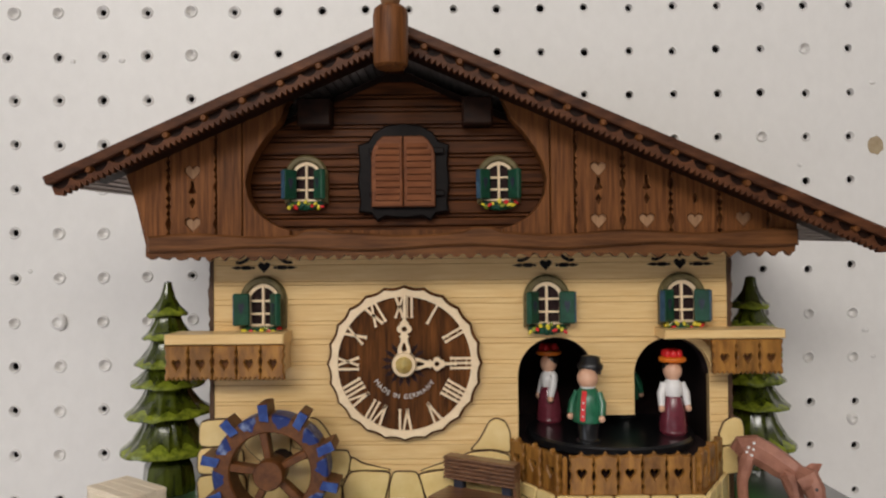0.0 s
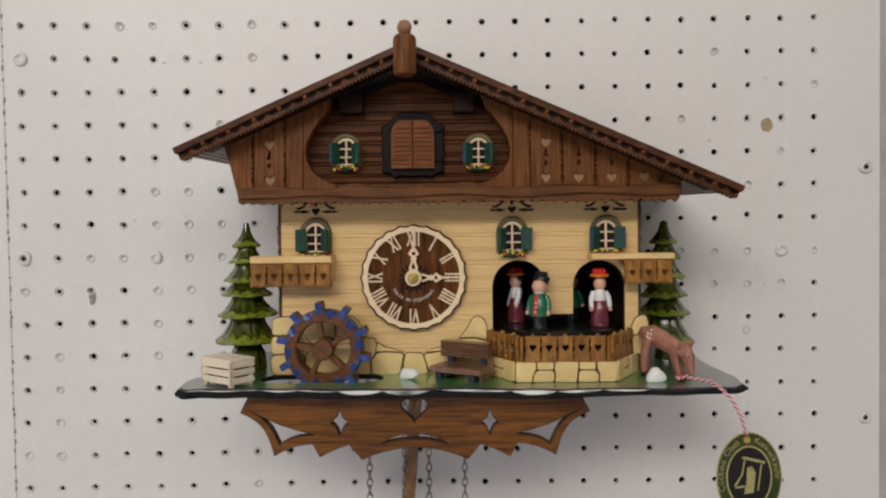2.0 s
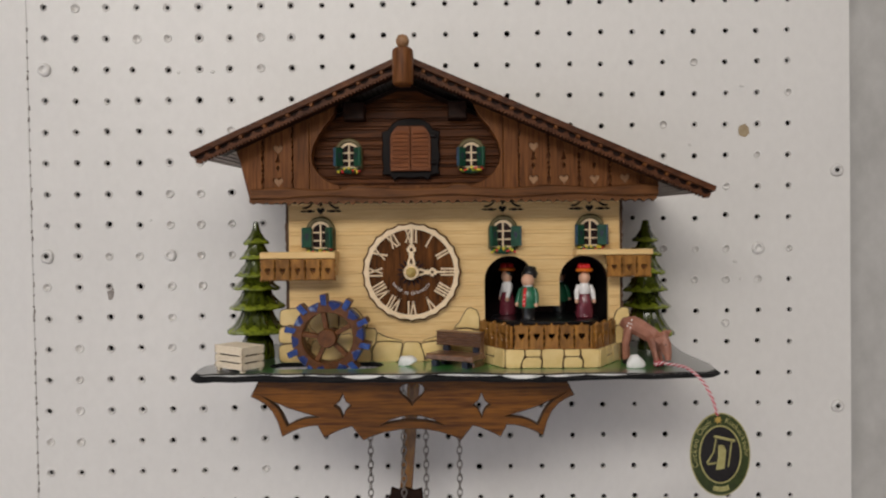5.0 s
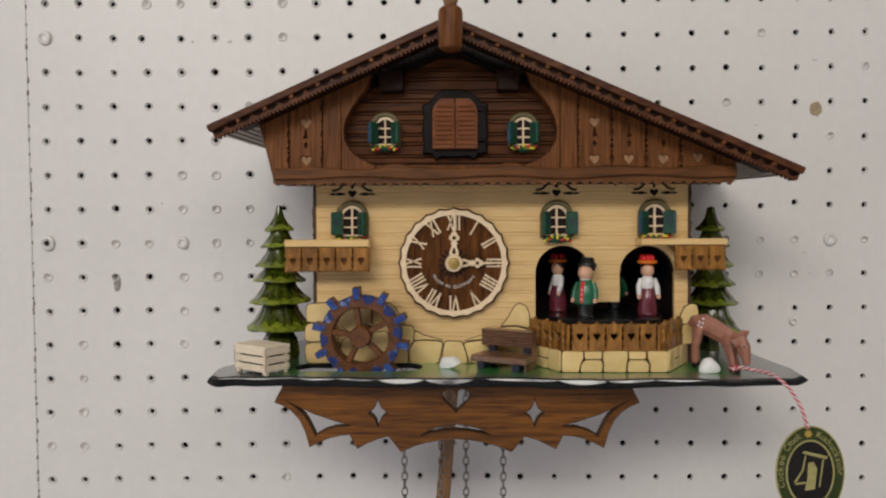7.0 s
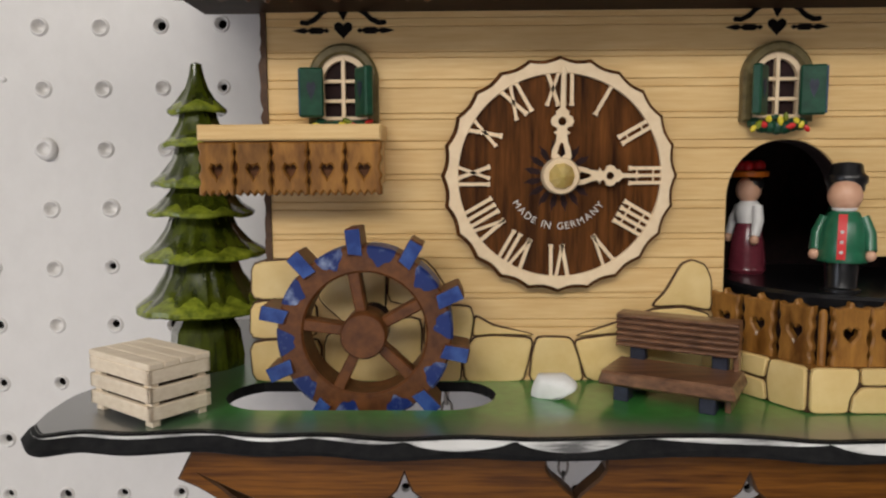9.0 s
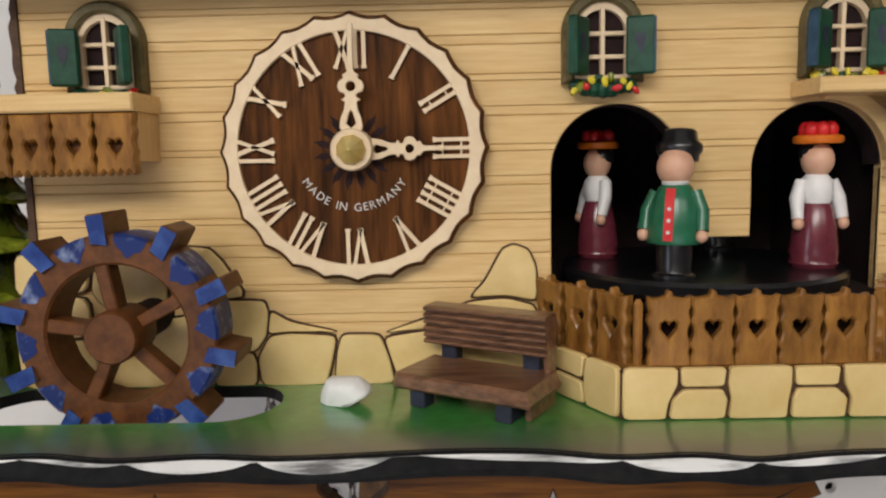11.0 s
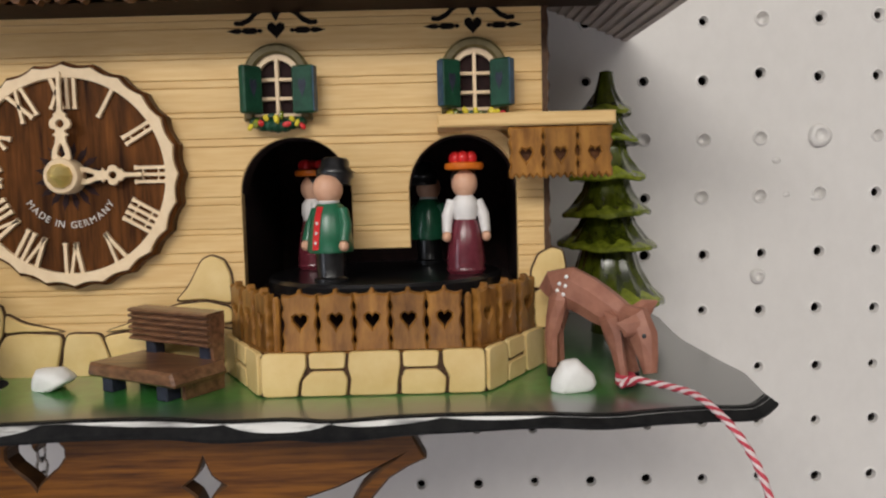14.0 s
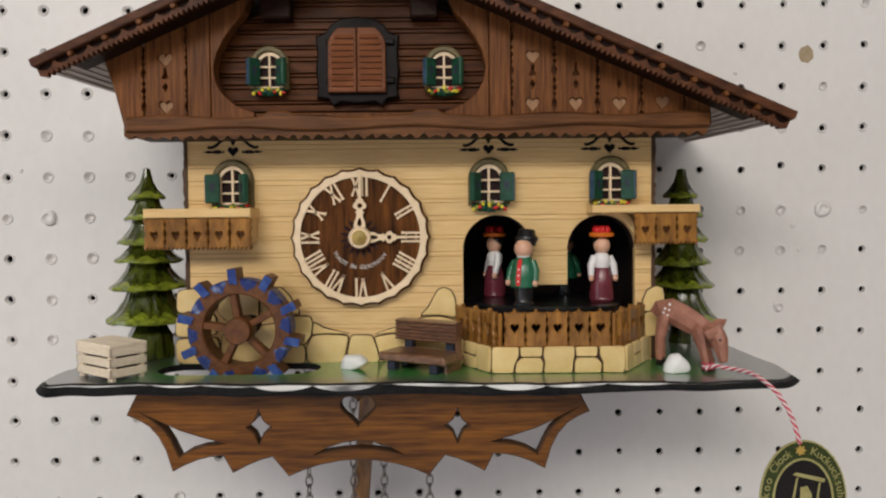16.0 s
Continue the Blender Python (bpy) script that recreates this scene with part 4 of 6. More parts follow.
# ---------------------------------------------------------------- roof
LEAN_BACK = Matrix(((1, 0, 0, 0), (0, 1, 0, 0), (0, 0.036, 1, 0.036 * 136), (0, 0, 0, 1)))
for s, slope, end in ((-1, SLOPE_L, -155.4), (1, SLOPE_R, 175.6)):
    run = abs(end - APEX_X)
    pts = [(APEX_X, APEX_Z), (end, APEX_Z - run * slope)]
    low = []
    count = int(run / 3.4)
    for k in range(count + 1):
        d = run - run * k / count
        z = APEX_Z - d * slope - 3.6
        low.append((APEX_X + s * d, z))
        if k < count:
            d2 = d - run / count * 0.72
            low.append((APEX_X + s * d2, APEX_Z - d2 * slope - 3.6 - 0.75))
            low.append((APEX_X + s * d2, APEX_Z - d2 * slope - 3.6))
    bm = B()
    prism(bm, pts + low, -136.0, -0.6, m=LEAN_BACK, front=0, side=1)
    for f in bm.faces:
        f.normal_update()
    roof = part("roof_slope", bm, [ROOF, SOFFIT], clock, "dark brown roof slope with ridged underside")
    # boards along the roof's front edge
    ang = math.atan(slope)
    length = run / math.cos(ang) + 0.6
    lay = Matrix.Translation((APEX_X, 0, APEX_Z)) @ Matrix.Rotation(ang * s, 4, "Y") @ Matrix.Diagonal((s, 1, 1, 1))
    bm = B()
    prism(bm, [(0.5, -3.4), (length + 0.8, -3.4), (length + 1.4, -2.4), (length + 1.2, 0.6), (0.5, 0.6)], -139.4, -134.2, bev=0.5, m=lay)
    edge_board = part("roof_edge", bm, ROOF, roof, "brown roof edge strip")
    n_sc = int(length / 7.6) // 2 * 2
    bm = B()
    prism(bm, [(0.5, -7.2), (length, -7.2), (length, -2.0), (0.5, -2.0)], -136.2, -134.6, m=lay)
    part("bargeboard_back", bm, ROOF_DARK, roof, "dark board behind the scallops")
    upper = []
    for k in range(n_sc):
        for q in range(7):
            upper.append((0.5 + (length - 0.5) * (k + q / 7) / n_sc, -3.5 - 3.0 * math.sin(math.pi * q / 7) ** 0.7))
    upper.append((length, -3.7))
    saw, u = [], 0.5
    while u < length - 2.4:
        saw += [(u, -7.6), (u + 0.9, -9.2), (u + 1.6, -9.2)]
        u += 2.4
    bm = B()
    prism(bm, saw + [(length, -7.6)] + upper[::-1], -138.0, -135.4, bev=0.25, m=lay)
    part("scalloped_bargeboard", bm, ROOF, roof, "brown bargeboard with scalloped top and toothed foot")
    for k in range(2, n_sc, 2):
        bm = B()
        lathe(bm, [(1.5, 135.5), (1.5, 138.6), (1.0, 139.2)], (0.5 + (length - 0.5) * k / n_sc, 0, -4.3), 9, axis="y", m=lay)
        part("peg", bm, WALNUT_Z, roof, smooth=40)
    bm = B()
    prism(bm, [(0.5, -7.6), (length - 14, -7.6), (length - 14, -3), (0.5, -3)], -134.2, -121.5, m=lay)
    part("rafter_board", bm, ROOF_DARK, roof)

bm = B()
lathe(bm, [(5.0, 1568.6), (6.3, 1569.6), (6.5, 1571.0), (6.6, 1588.0), (6.2, 1590.4), (4.6, 1591.8), (2.0, 1592.0)], (-19.3, -152.5, 0), 18, wave=lambda a, k: 1.0 + 0.012 * math.sin(8 * a))
king = part("king_post", bm, WALNUT_Z, clock, "rounded brown post at the roof ridge", smooth=35)
bm = B()
box(bm, -23, -15.6, -150, -130, 1572, 1587)
part("ridge_beam", bm, ROOF_DARK, clock)
bm = B()
lathe(bm, [(1.6, 1591.4), (1.8, 1592.4), (3.4, 1593.2), (4.2, 1595.4), (4.1, 1596.8), (2.9, 1599.2), (0.8, 1600.0)], (-19.3, -152.5, 0), 20)
part("finial", bm, HEART, king, "turned wooden ball finial", smooth=60)

# ---------------------------------------------------------------- platform and apron
FRONT = [(-157, -139), (-150, -146.5), (-141, -143.5), (-128, -145), (-112, -143), (-96, -146), (-80, -145.5), (-64, -148.5), (-46, -147), (-30, -148.5), (-14, -147.5), (4, -146), (22, -146.5), (38, -150), (54, -149.5), (66, -152), (82, -149.5), (98, -149), (116, -150), (132, -152.5), (146, -150), (158, -148.5), (169, -148.5), (178, -139)]
RIGHT_BACK = [(180.4, -114), (179.4, -102), (178.8, -86), (178.6, -62), (181.5, -36), (183.5, -20)]
LEFT_BACK = [(-149, -20), (-150.5, -60), (-152, -88), (-153, -100), (-158, -112), (-157.5, -128)]


def smooth_line(pts, n=4):
    out = []
    for k in range(len(pts) - 1):
        a, b, c, d = [Vector(pts[min(max(q, 0), len(pts) - 1)]) for q in (k - 1, k, k + 1, k + 2)]
        for i in range(n):
            t = i / n
            out.append(tuple(0.5 * (2 * b + (c - a) * t + (2 * a - 5 * b + 4 * c - d) * t * t + (3 * b - a - 3 * c + d) * t ** 3)))
    out.append(tuple(pts[-1]))
    return out


def outward(line, k):
    a, b = line[max(0, k - 1)], line[min(len(line) - 1, k + 1)]
    d = Vector((b[0] - a[0], b[1] - a[1])).normalized()
    return Vector((d.y, -d.x))


EDGE = smooth_line(FRONT)
OUT = [tuple(Vector(p) - outward(EDGE, k) * 1.9) for k, p in enumerate(EDGE)] + [tuple(p) for p in smooth_line(RIGHT_BACK, 3)] + [(183.5, -0.6), (-149, -0.6)] + [tuple(p) for p in smooth_line(LEFT_BACK, 3)]
SLOT = [(-51.4 + 14.4 * math.cos(radians(a)), -111.4 + 14.4 * math.sin(radians(a))) for a in range(-90, 91, 15)] + [(-99.6 + 14.4 * math.cos(radians(a)), -111.4 + 14.4 * math.sin(radians(a))) for a in range(90, 271, 15)]
SLOT = [(x, min(y, -98.7)) for x, y in SLOT]
# drawn as an upright plate, then laid flat
LAY = Matrix(((1, 0, 0, 0), (0, 0, 1, 0), (0, -1, 0, 0), (0, 0, 0, 1)))
bm = B()
prism(bm, OUT, -1389.5, -1386.4, holes=[SLOT], bev=0.0, m=LAY, front=0, side=1)
platform = part("platform", bm, [LAWN, RIM], clock, "green painted platform with black rim")
# carved facets along the front rim, dry-brushed white here and there
FACETS = [(-150, -106, 0.6), (-106, -84, 0.7), (-84, -61, 0.7), (-60, -35, 2.3), (-34, -7, 2.3), (0, 39, 1.1), (40, 65, 2.3), (66, 92, 1.2), (93, 118, 0.8)]
line = smooth_line(FRONT, 12)
bm = B()
rows = []
for k, (x, y) in enumerate(line):
    o = outward(line, k)
    pale = 0.0
    for x0, x1, much in FACETS:
        if x0 < x < x1:
            pale = much * math.sin(math.pi * (x - x0) / (x1 - x0)) ** 0.7
    dip = 0.5 * math.sin(x / 9.0)
    rise = 1.6 * min(1.0, max(0.0, (x - 75) / 45))
    rows.append([bm.verts.new((x + o.x * q, y + o.y * q, z)) for q, z in ((-2.6, 1389.62), (-1.6, 1389.4), (-0.9, 1389.0), (-0.85 + min(1.7, pale * 0.7), 1388.96 - pale * 0.95), (1.2, 1386.2 + dip + rise * 0.7), (0.9, 1385.0 + dip * 0.5 + rise), (0.0, 1384.6 + rise))])
for ra, rb in zip(rows, rows[1:]):
    for q in range(6):
        f = bm.faces.new((ra[q], rb[q], rb[q + 1], ra[q + 1]))
        f.material_index = 1 if q == 2 else 0
part("carved_rim", bm, [RIM, RIM_WHITE], clock, "black carved rim with dry-brushed white facets", smooth=25)

AX = -17.0
half = [(98.9, 1384.5), (105.0, 1372.6), (100, 1370.4), (95, 1367.4), (90.6, 1362.4), (87.4, 1356), (84.6, 1346.4), (79, 1349.4), (73, 1351.8), (67, 1353.2), (61.4, 1353.6), (57.2, 1345.6), (51, 1348.8), (45, 1351.4), (39.2, 1353.0), (31.8, 1343.8), (25, 1346.8), (17, 1349.2), (8, 1350.8), (0, 1351.3)]
outline = [(AX + x, z) for x, z in half] + [(AX - x, z) for x, z in half[::-1]][1:]
tri = [(99.0, 1374.2), (93, 1370.4), (87.5, 1365.5), (84.6, 1361), (81.2, 1353.6), (76, 1356.6), (70, 1358.4), (60.5, 1359.2), (70, 1361.7), (81, 1365.2), (90, 1369.4)]
dia = []
for q in range(4):
    c0, c1 = [((0, 7.6), (5.4, 0), (0, -7.6), (-5.4, 0))[i % 4] for i in (q, q + 1)]
    for t in (0, 0.25, 0.5, 0.75):
        bend = 1 - 0.28 * math.sin(math.pi * t)
        dia.append(((c0[0] + (c1[0] - c0[0]) * t) * bend, (c0[1] + (c1[1] - c0[1]) * t) * bend))
slot = [(-20.5, 1353.6), (-14, 1357.0), (-7, 1359.2), (0, 1360.0), (7, 1359.2), (14, 1357.0), (20.5, 1353.6), (14, 1355.2), (7, 1356.3), (0, 1356.8), (-7, 1356.3), (-14, 1355.2)]
holes = [[(AX + x, z) for x, z in tri], [(AX - x, z) for x, z in tri], [(AX - 45 + x, 1366.6 + z) for x, z in dia], [(AX + 45 + x, 1366.6 + z) for x, z in dia], heart(AX, 1373.6, 15.8, 13.4, 22), [(AX + x, z) for x, z in slot]]
bm = B()
prism(bm, outline, -131.6, -125.6, holes=holes, bev=0.6, front=0, side=1)
part("apron", bm, [APRON, APRON_EDGE], clock, "amber-brown fretwork apron with cut heart, diamonds and wings")

# stones at the foot of the wall
STONES = [
    [(-42.8, 1402.6), (-37.3, 1403.3), (-25.3, 1402.5), (-26.7, 1395.2), (-28.3, 1391.3), (-45.4, 1390.9), (-46.1, 1397.0)],
    [(-23.5, 1402.8), (-13.6, 1402.6), (-11.3, 1396.4), (-9.9, 1391.5), (-25.7, 1391.1), (-24.9, 1398.2)],
    [(-12.1, 1401.8), (-1.1, 1403.4), (29.0, 1403.7), (30.7, 1390.5), (-8.2, 1391.0), (-10.5, 1396.4)],
    [(-57.2, 1412.5), (-44.2, 1412.3), (-43.2, 1408.9), (-44.0, 1403.0), (-47.0, 1398.8), (-57.8, 1399.5)],
    [(-57.8, 1398.1), (-47.9, 1398.1), (-46.9, 1395.2), (-47.3, 1390.9), (-58.2, 1390.8)],
    [(-42.3, 1409.3), (-37.2, 1406.3), (-24.5, 1403.7), (-37.3, 1404.2), (-43.1, 1403.7)],
    [(-68.0, 1427.4), (-58.0, 1426.6), (-54.6, 1423.0), (-48.8, 1413.4), (-68.7, 1413.7)],
    [(-109.5, 1425.9), (-93.9, 1426.9), (-89.9, 1422.9), (-91.1, 1415.6), (-110.0, 1414.9)],
]
STONES += [
    [(-88.4, 1422.9), (-69.5, 1426.8), (-70.1, 1409.4), (-80.7, 1406.6), (-89.7, 1414.9)],
    [(-110.2, 1413.9), (-91.2, 1414.2), (-90.4, 1403.8), (-110.8, 1402.7)],
    [(-110.9, 1401.5), (-89.7, 1402.6), (-89.8, 1390.2), (-110.1, 1390.3)],
    [(-87.9, 1403.7), (-74.9, 1407.2), (-58.8, 1409.2), (-59.6, 1390.5), (-88.3, 1390.2)],
    [(11.1, 1412.6), (14.9, 1416.6), (19.4, 1424.9), (22.2, 1426.1), (25.9, 1424.7), (27.9, 1420.4), (28.2, 1411.4), (20.0, 1413.0)],
    [(-12.1, 1403.3), (0.3, 1407.1), (10.9, 1411.1), (20.1, 1411.8), (27.5, 1409.8), (28.3, 1405.2), (0.3, 1404.5)],
    [(121.3, 1419.0), (123.6, 1424), (127.6, 1425.9), (130.6, 1425), (131.5, 1421), (131.5, 1414.4), (121.6, 1413.6)],
    [(121.8, 1412.8), (131.3, 1413.4), (131.2, 1402), (122.0, 1401.0)],
]


def rounded(loop, r=0.28):
    out = []
    for k in range(len(loop)):
        p, q, s = Vector(loop[k - 1]), Vector(loop[k]), Vector(loop[(k + 1) % len(loop)])
        a, b = q + (p - q) * r, q + (s - q) * r
        out += [tuple(a), tuple((a + b + q * 2) / 4), tuple(b)]
    return out


for loop in STONES:
    loop = [(x, z if z > 1392 else 1389.4) for x, z in loop]
    grown = inset(loop if area2(loop) > 0 else loop[::-1], -0.62)
    bm = B()
    prism(bm, rounded(grown, 0.22), -97.3, -94 if max(x for x, z in loop) < 128 else -92)
    mortar = part("mortar", bm, BURNT, wall, "dark burnt outline of a stone")
    bm = B()
    prism(bm, rounded(inset(loop if area2(loop) > 0 else loop[::-1], -0.12), 0.2), -98.2, -97.2, bev=0.35)
    part("stone", bm, STONE, wall, "cream stone", smooth=30)


# ---------------------------------------------------------------- pedestal, railing and stage
def railing_board(w, h, hanging=False):
    """One upright of a toy railing, with a heart and notched edges, standing at the origin."""
    zs = [h * k / 32 for k in range(33)]

    def notch(z):
        for a, b, d in ((0.12, 0.28, 0.42), (0.34, 0.63, 0.66), (0.67, 0.86, 0.45)):
            if a <= z / h <= b:
                return d * math.sin(math.pi * (z / h - a) / (b - a))
        return 0.0

    left = [(-w / 2 + 0.04 + notch(z), z) for z in zs]
    right = [(w / 2 - 0.04 - notch(z), z) for z in zs]
    top = [(w * 0.36, h - 0.5), (w * 0.2, h - 0.3), (w * 0.08, h + 0.1), (w * 0.05, h + 1.0), (0, h + 1.3), (-w * 0.05, h + 1.0), (-w * 0.08, h + 0.1), (-w * 0.2, h - 0.3), (-w * 0.36, h - 0.5)]
    if hanging:
        top = [(w * (0.4 - 0.1 * q), h + (-0.7 if q % 2 else 0.5)) for q in range(9)]
    cut = heart(0, h * 0.52, w * 0.42, h * 0.27, 14)
    if hanging:
        cut = [(x, h * 1.14 - z) for x, z in heart(0, h * 0.57, w * 0.36, h * 0.3, 12)]
    bm = B()
    prism(bm, left[::-1] + right + top, -1.3, 1.1, holes=[cut], bev=0.5)
    return bm


pedestal = part("pedestal", prism(B(), [(25.5, -95.5), (43.9, -127.9), (104.6, -127.9), (124.5, -95.5)], -1400.8, -1389.6, m=LAY), BURNT, clock, "cream stone pedestal of the dancers' stage")
bm = prism(B(), [(26.5, -95.5), (44.6, -126.8), (104.0, -126.8), (123.5, -95.5)], -1401.6, -1400.6, m=LAY)
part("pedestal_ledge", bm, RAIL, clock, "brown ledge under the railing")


def pedestal_face(p, q, stones, y_out):
    d = Vector((q[0] - p[0], q[1] - p[1]))
    m = Matrix.Translation((p[0], p[1], 1389.6)) @ Matrix.Rotation(math.atan2(d.y, d.x), 4, "Z")
    for loop in stones:
        bm = B()
        prism(bm, rounded(inset(loop if area2(loop) > 0 else loop[::-1], -0.04), 0.14), -y_out, 0.4, bev=0.3, m=m)
        part("stone", bm, STONE, pedestal, smooth=30)


pedestal_face((43.9, -127.9), (104.6, -127.9), [
    [(0.1, 0.1), (9.6, 0.1), (10.2, 4), (12.2, 8), (12.2, 11.8), (0.1, 12)],
    [(13.2, 7.6), (22.6, 7.6), (23, 11.8), (13, 11.8)], [(10.6, 0.1), (22.8, 0.1), (23.4, 4.6), (22.2, 6.8), (13.6, 6.8), (11.2, 4.4)],
    [(23.8, 0.1), (36.6, 0.1), (36.9, 4), (37.6, 8), (37.6, 12), (24, 12), (23.6, 8), (24.4, 4.6)],
    [(38.6, 7.6), (47.8, 7.6), (48.2, 11.8), (38.4, 11.8)], [(37.8, 0.1), (49.6, 0.1), (50, 4.4), (47.6, 6.8), (39, 6.8), (38, 4.6)],
    [(50.6, 0.1), (60.6, 0.1), (60.6, 12), (49.2, 12), (49.4, 8), (51, 4.6)]], 1.2)
SIDE = [[(0.4, 0.1), (11, 0.1), (12, 6), (11, 12), (0.4, 12)], [(13, 6.4), (23, 6.8), (22.5, 12), (12, 12)], [(12.2, 0.1), (23.4, 0.1), (23.4, 5.8), (13, 5.4)], [(24.4, 0.1), (36.6, 0.1), (36.6, 12), (23.6, 12)]]
pedestal_face((25.5, -95.5), (43.9, -127.9), [[(37 - x, z) for x, z in loop] for loop in SIDE], 1.1)
pedestal_face((104.6, -127.9), (124.5, -95.5), SIDE, 1.1)

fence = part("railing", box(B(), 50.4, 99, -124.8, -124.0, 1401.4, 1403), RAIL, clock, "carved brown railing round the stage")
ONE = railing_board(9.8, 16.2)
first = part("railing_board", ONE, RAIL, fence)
first.data.transform(Matrix.Translation(ORIGIN[fence.name] * 0.001))
ORIGIN[first.name] = ORIGIN[fence.name]


def place_board(ob, parent, x, y, z, turn):
    o = again(ob, "railing_board", Vector((x, y, z)) - ORIGIN[parent.name], parent, turn)
    return o


def run_of_boards(parent, p, q, count, z, pad=0.0, ob=None):
    ob = ob or first
    a = math.atan2(q[1] - p[1], q[0] - p[0])
    for k in range(count):
        t = (k + 0.5) / count
        place_board(ob, parent, p[0] + (q[0] - p[0]) * t, p[1] + (q[1] - p[1]) * t, z, a)


run_of_boards(fence, (49.7, -126.0), (98.8, -126.0), 5, 1401.2)
run_of_boards(fence, (28.4, -97.0), (46.6, -125.2), 3, 1401.2)
run_of_boards(fence, (101.8, -125.2), (121.6, -97.0), 3, 1401.2)
bpy.data.objects.remove(first)
for x, turn in ((48.0, 1), (100.4, -1)):
    bm = B()
    lathe(bm, [(1.1, 1401.6), (1.1, 1415.6), (0.5, 1416.6)], (x, -125.2, 0), 8)
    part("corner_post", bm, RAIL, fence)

bm = B()
lathe(bm, [(36.5, 1414.0), (37.6, 1415.0), (37.8, 1417.6), (37.0, 1418.6), (0.5, 1418.8)], (75, -83, 0), 48)
part("turntable", bm, BLACKISH, clock, "glossy black turntable", smooth=30)
bm = prism(B(), [(30, -24), (30, -97), (47, -120.5), (102, -120.5), (119, -97), (119, -24)], -1412.5, -1401.5, m=LAY)
part("stage_floor", bm, INSIDE, clock, "black stage floor")

# ---------------------------------------------------------------- balconies
bm = B()
prism(bm, [(-119.6, 1461.8), (-68.7, 1461.8), (-68.7, 1466.2), (-119.6, 1466.2)], -113.4, -96.2, bev=0.5)
balcony = part("balcony", bm, PALE, clock, "pale balcony shelf with carved front")
bm = B()
box(bm, -70.8, -69.4, -109.3, -96.2, 1449.8, 1461.9, bev=0.3)
part("bracket", bm, PALE_UP, balcony)
bm = B()
box(bm, -118.8, -70.4, -110.3, -109.4, 1449.0, 1461.8)
part("backing_board", bm, RAIL_BAR, balcony)
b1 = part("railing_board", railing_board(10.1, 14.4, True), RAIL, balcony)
b1.data.transform(Matrix.Scale(-1, 4, (0, 0, 1)) @ Matrix.Translation(ORIGIN[balcony.name] * 0.001))
b1.data.flip_normals()
run_of_boards(balcony, (-119.7, -111.8), (-68.5, -111.8), 5, 1461.4, ob=b1)
bm = B()
prism(bm, [(93.2, 1462.4), (144.4, 1462.4), (144.4, 1466.2), (93.2, 1466.2)], -112.4, -96.2, bev=0.5)
balcony2 = part("balcony", bm, PALE, clock, "pale balcony shelf with carved front")
bm = B()
box(bm, 114.0, 143.0, -109.3, -108.4, 1449.4, 1462.4)
part("backing_board", bm, RAIL_BAR, balcony2)
run_of_boards(balcony2, (113.6, -110.6), (143.4, -110.6), 3, 1462.0, ob=b1)
bpy.data.objects.remove(b1)
bm = B()
ring_pts = arc(100.6, SPRING, 20.6, 90, 4, 12) + arc(100.6, SPRING, 16.7, 4, 90, 12)
prism(bm, ring_pts, -99.5, -96.2, bev=0.3)
part("arch_moulding", bm, PALE, clock, "pale curved moulding beside the arch")


# ---------------------------------------------------------------- water wheel
WX, WZ, WY0, WY1 = -73.2, 1409.2, -120.6, -108.6
wheel = thing("water_wheel", (WX, -117, 1386), "brown toy water wheel with blue-painted paddles standing in a slot", "water wheel")
SPIN = 28.0
bm = B()
prism(bm, arc(WX, WZ, 23.9, 0, 352.5, 47), WY0, WY1, holes=[arc(WX, WZ, 16.8, 0, 352.5, 47)], bev=0.6)
part("ring", bm, WHEEL, wheel, "brown wooden ring", smooth=30)
for k in range(10):
    a = SPIN - 4 + 36 * (k + 0.5)
    bm = B()
    rows = []
    for q in range(13):
        t = radians(a - 9.5 + 19 * q / 12)
        r_in = 23.1 - 4.0 * math.sin(math.pi * q / 12) ** 0.6 - 0.5 * math.sin(q * 1.1 + k)
        rows.append([bm.verts.new((WX + r * math.cos(t), y, WZ + r * math.sin(t))) for r, y in ((r_in, WY0 - 0.12), (23.5, WY0 - 0.1), (24.15, WY0 + 0.6), (24.15, WY1 - 0.6))])
    for ra, rb in zip(rows, rows[1:]):
        for i in range(3):
            bm.faces.new((ra[i], ra[i + 1], rb[i + 1], rb[i]))
    part("water_paint", bm, BLUE, wheel, "blue and white brushed water paint")
for k in range(10):
    a = SPIN - 4 + 36 * k
    m2 = Matrix.Translation((WX, 0, WZ)) @ Matrix.Rotation(-radians(a), 4, "Y")
    bm = B()
    chamfer(bm, 21.6, 29.0, WY0 - 0.8, WY1 + 0.6, -2.0, 2.0, 0.4, m=m2)
    pad = part("paddle", bm, WHEEL, wheel, "wooden paddle with blue front")
    bm = B()
    prism(bm, [(21.4, -2.0), (28.7, -2.1), (28.7, 1.9), (22.2, 1.7)], WY0 - 1.0, WY0 - 0.5, m=m2)
    part("paddle_paint", bm, BLUE_DEEP, pad)
for k in range(5):
    m2 = Matrix.Translation((WX, 0, WZ)) @ Matrix.Rotation(-radians(SPIN + 72 * k), 4, "Y")
    bm = B()
    prism(bm, [(5.5, -1.5), (17.2, -1.7), (17.2, 1.7), (5.5, 1.5)], WY0 + 0.7, WY0 + 6.0, bev=0.4, m=m2)
    part("spoke", bm, WHEEL, wheel)
bm = B()
lathe(bm, [(6.0, 112.0), (6.3, 112.4), (6.3, 123.6), (5.8, 124.2)], (WX, 0, WZ), 28, axis="y")
part("hub", bm, WHEEL, wheel, "plain brown hub", smooth=40)
bm = B()
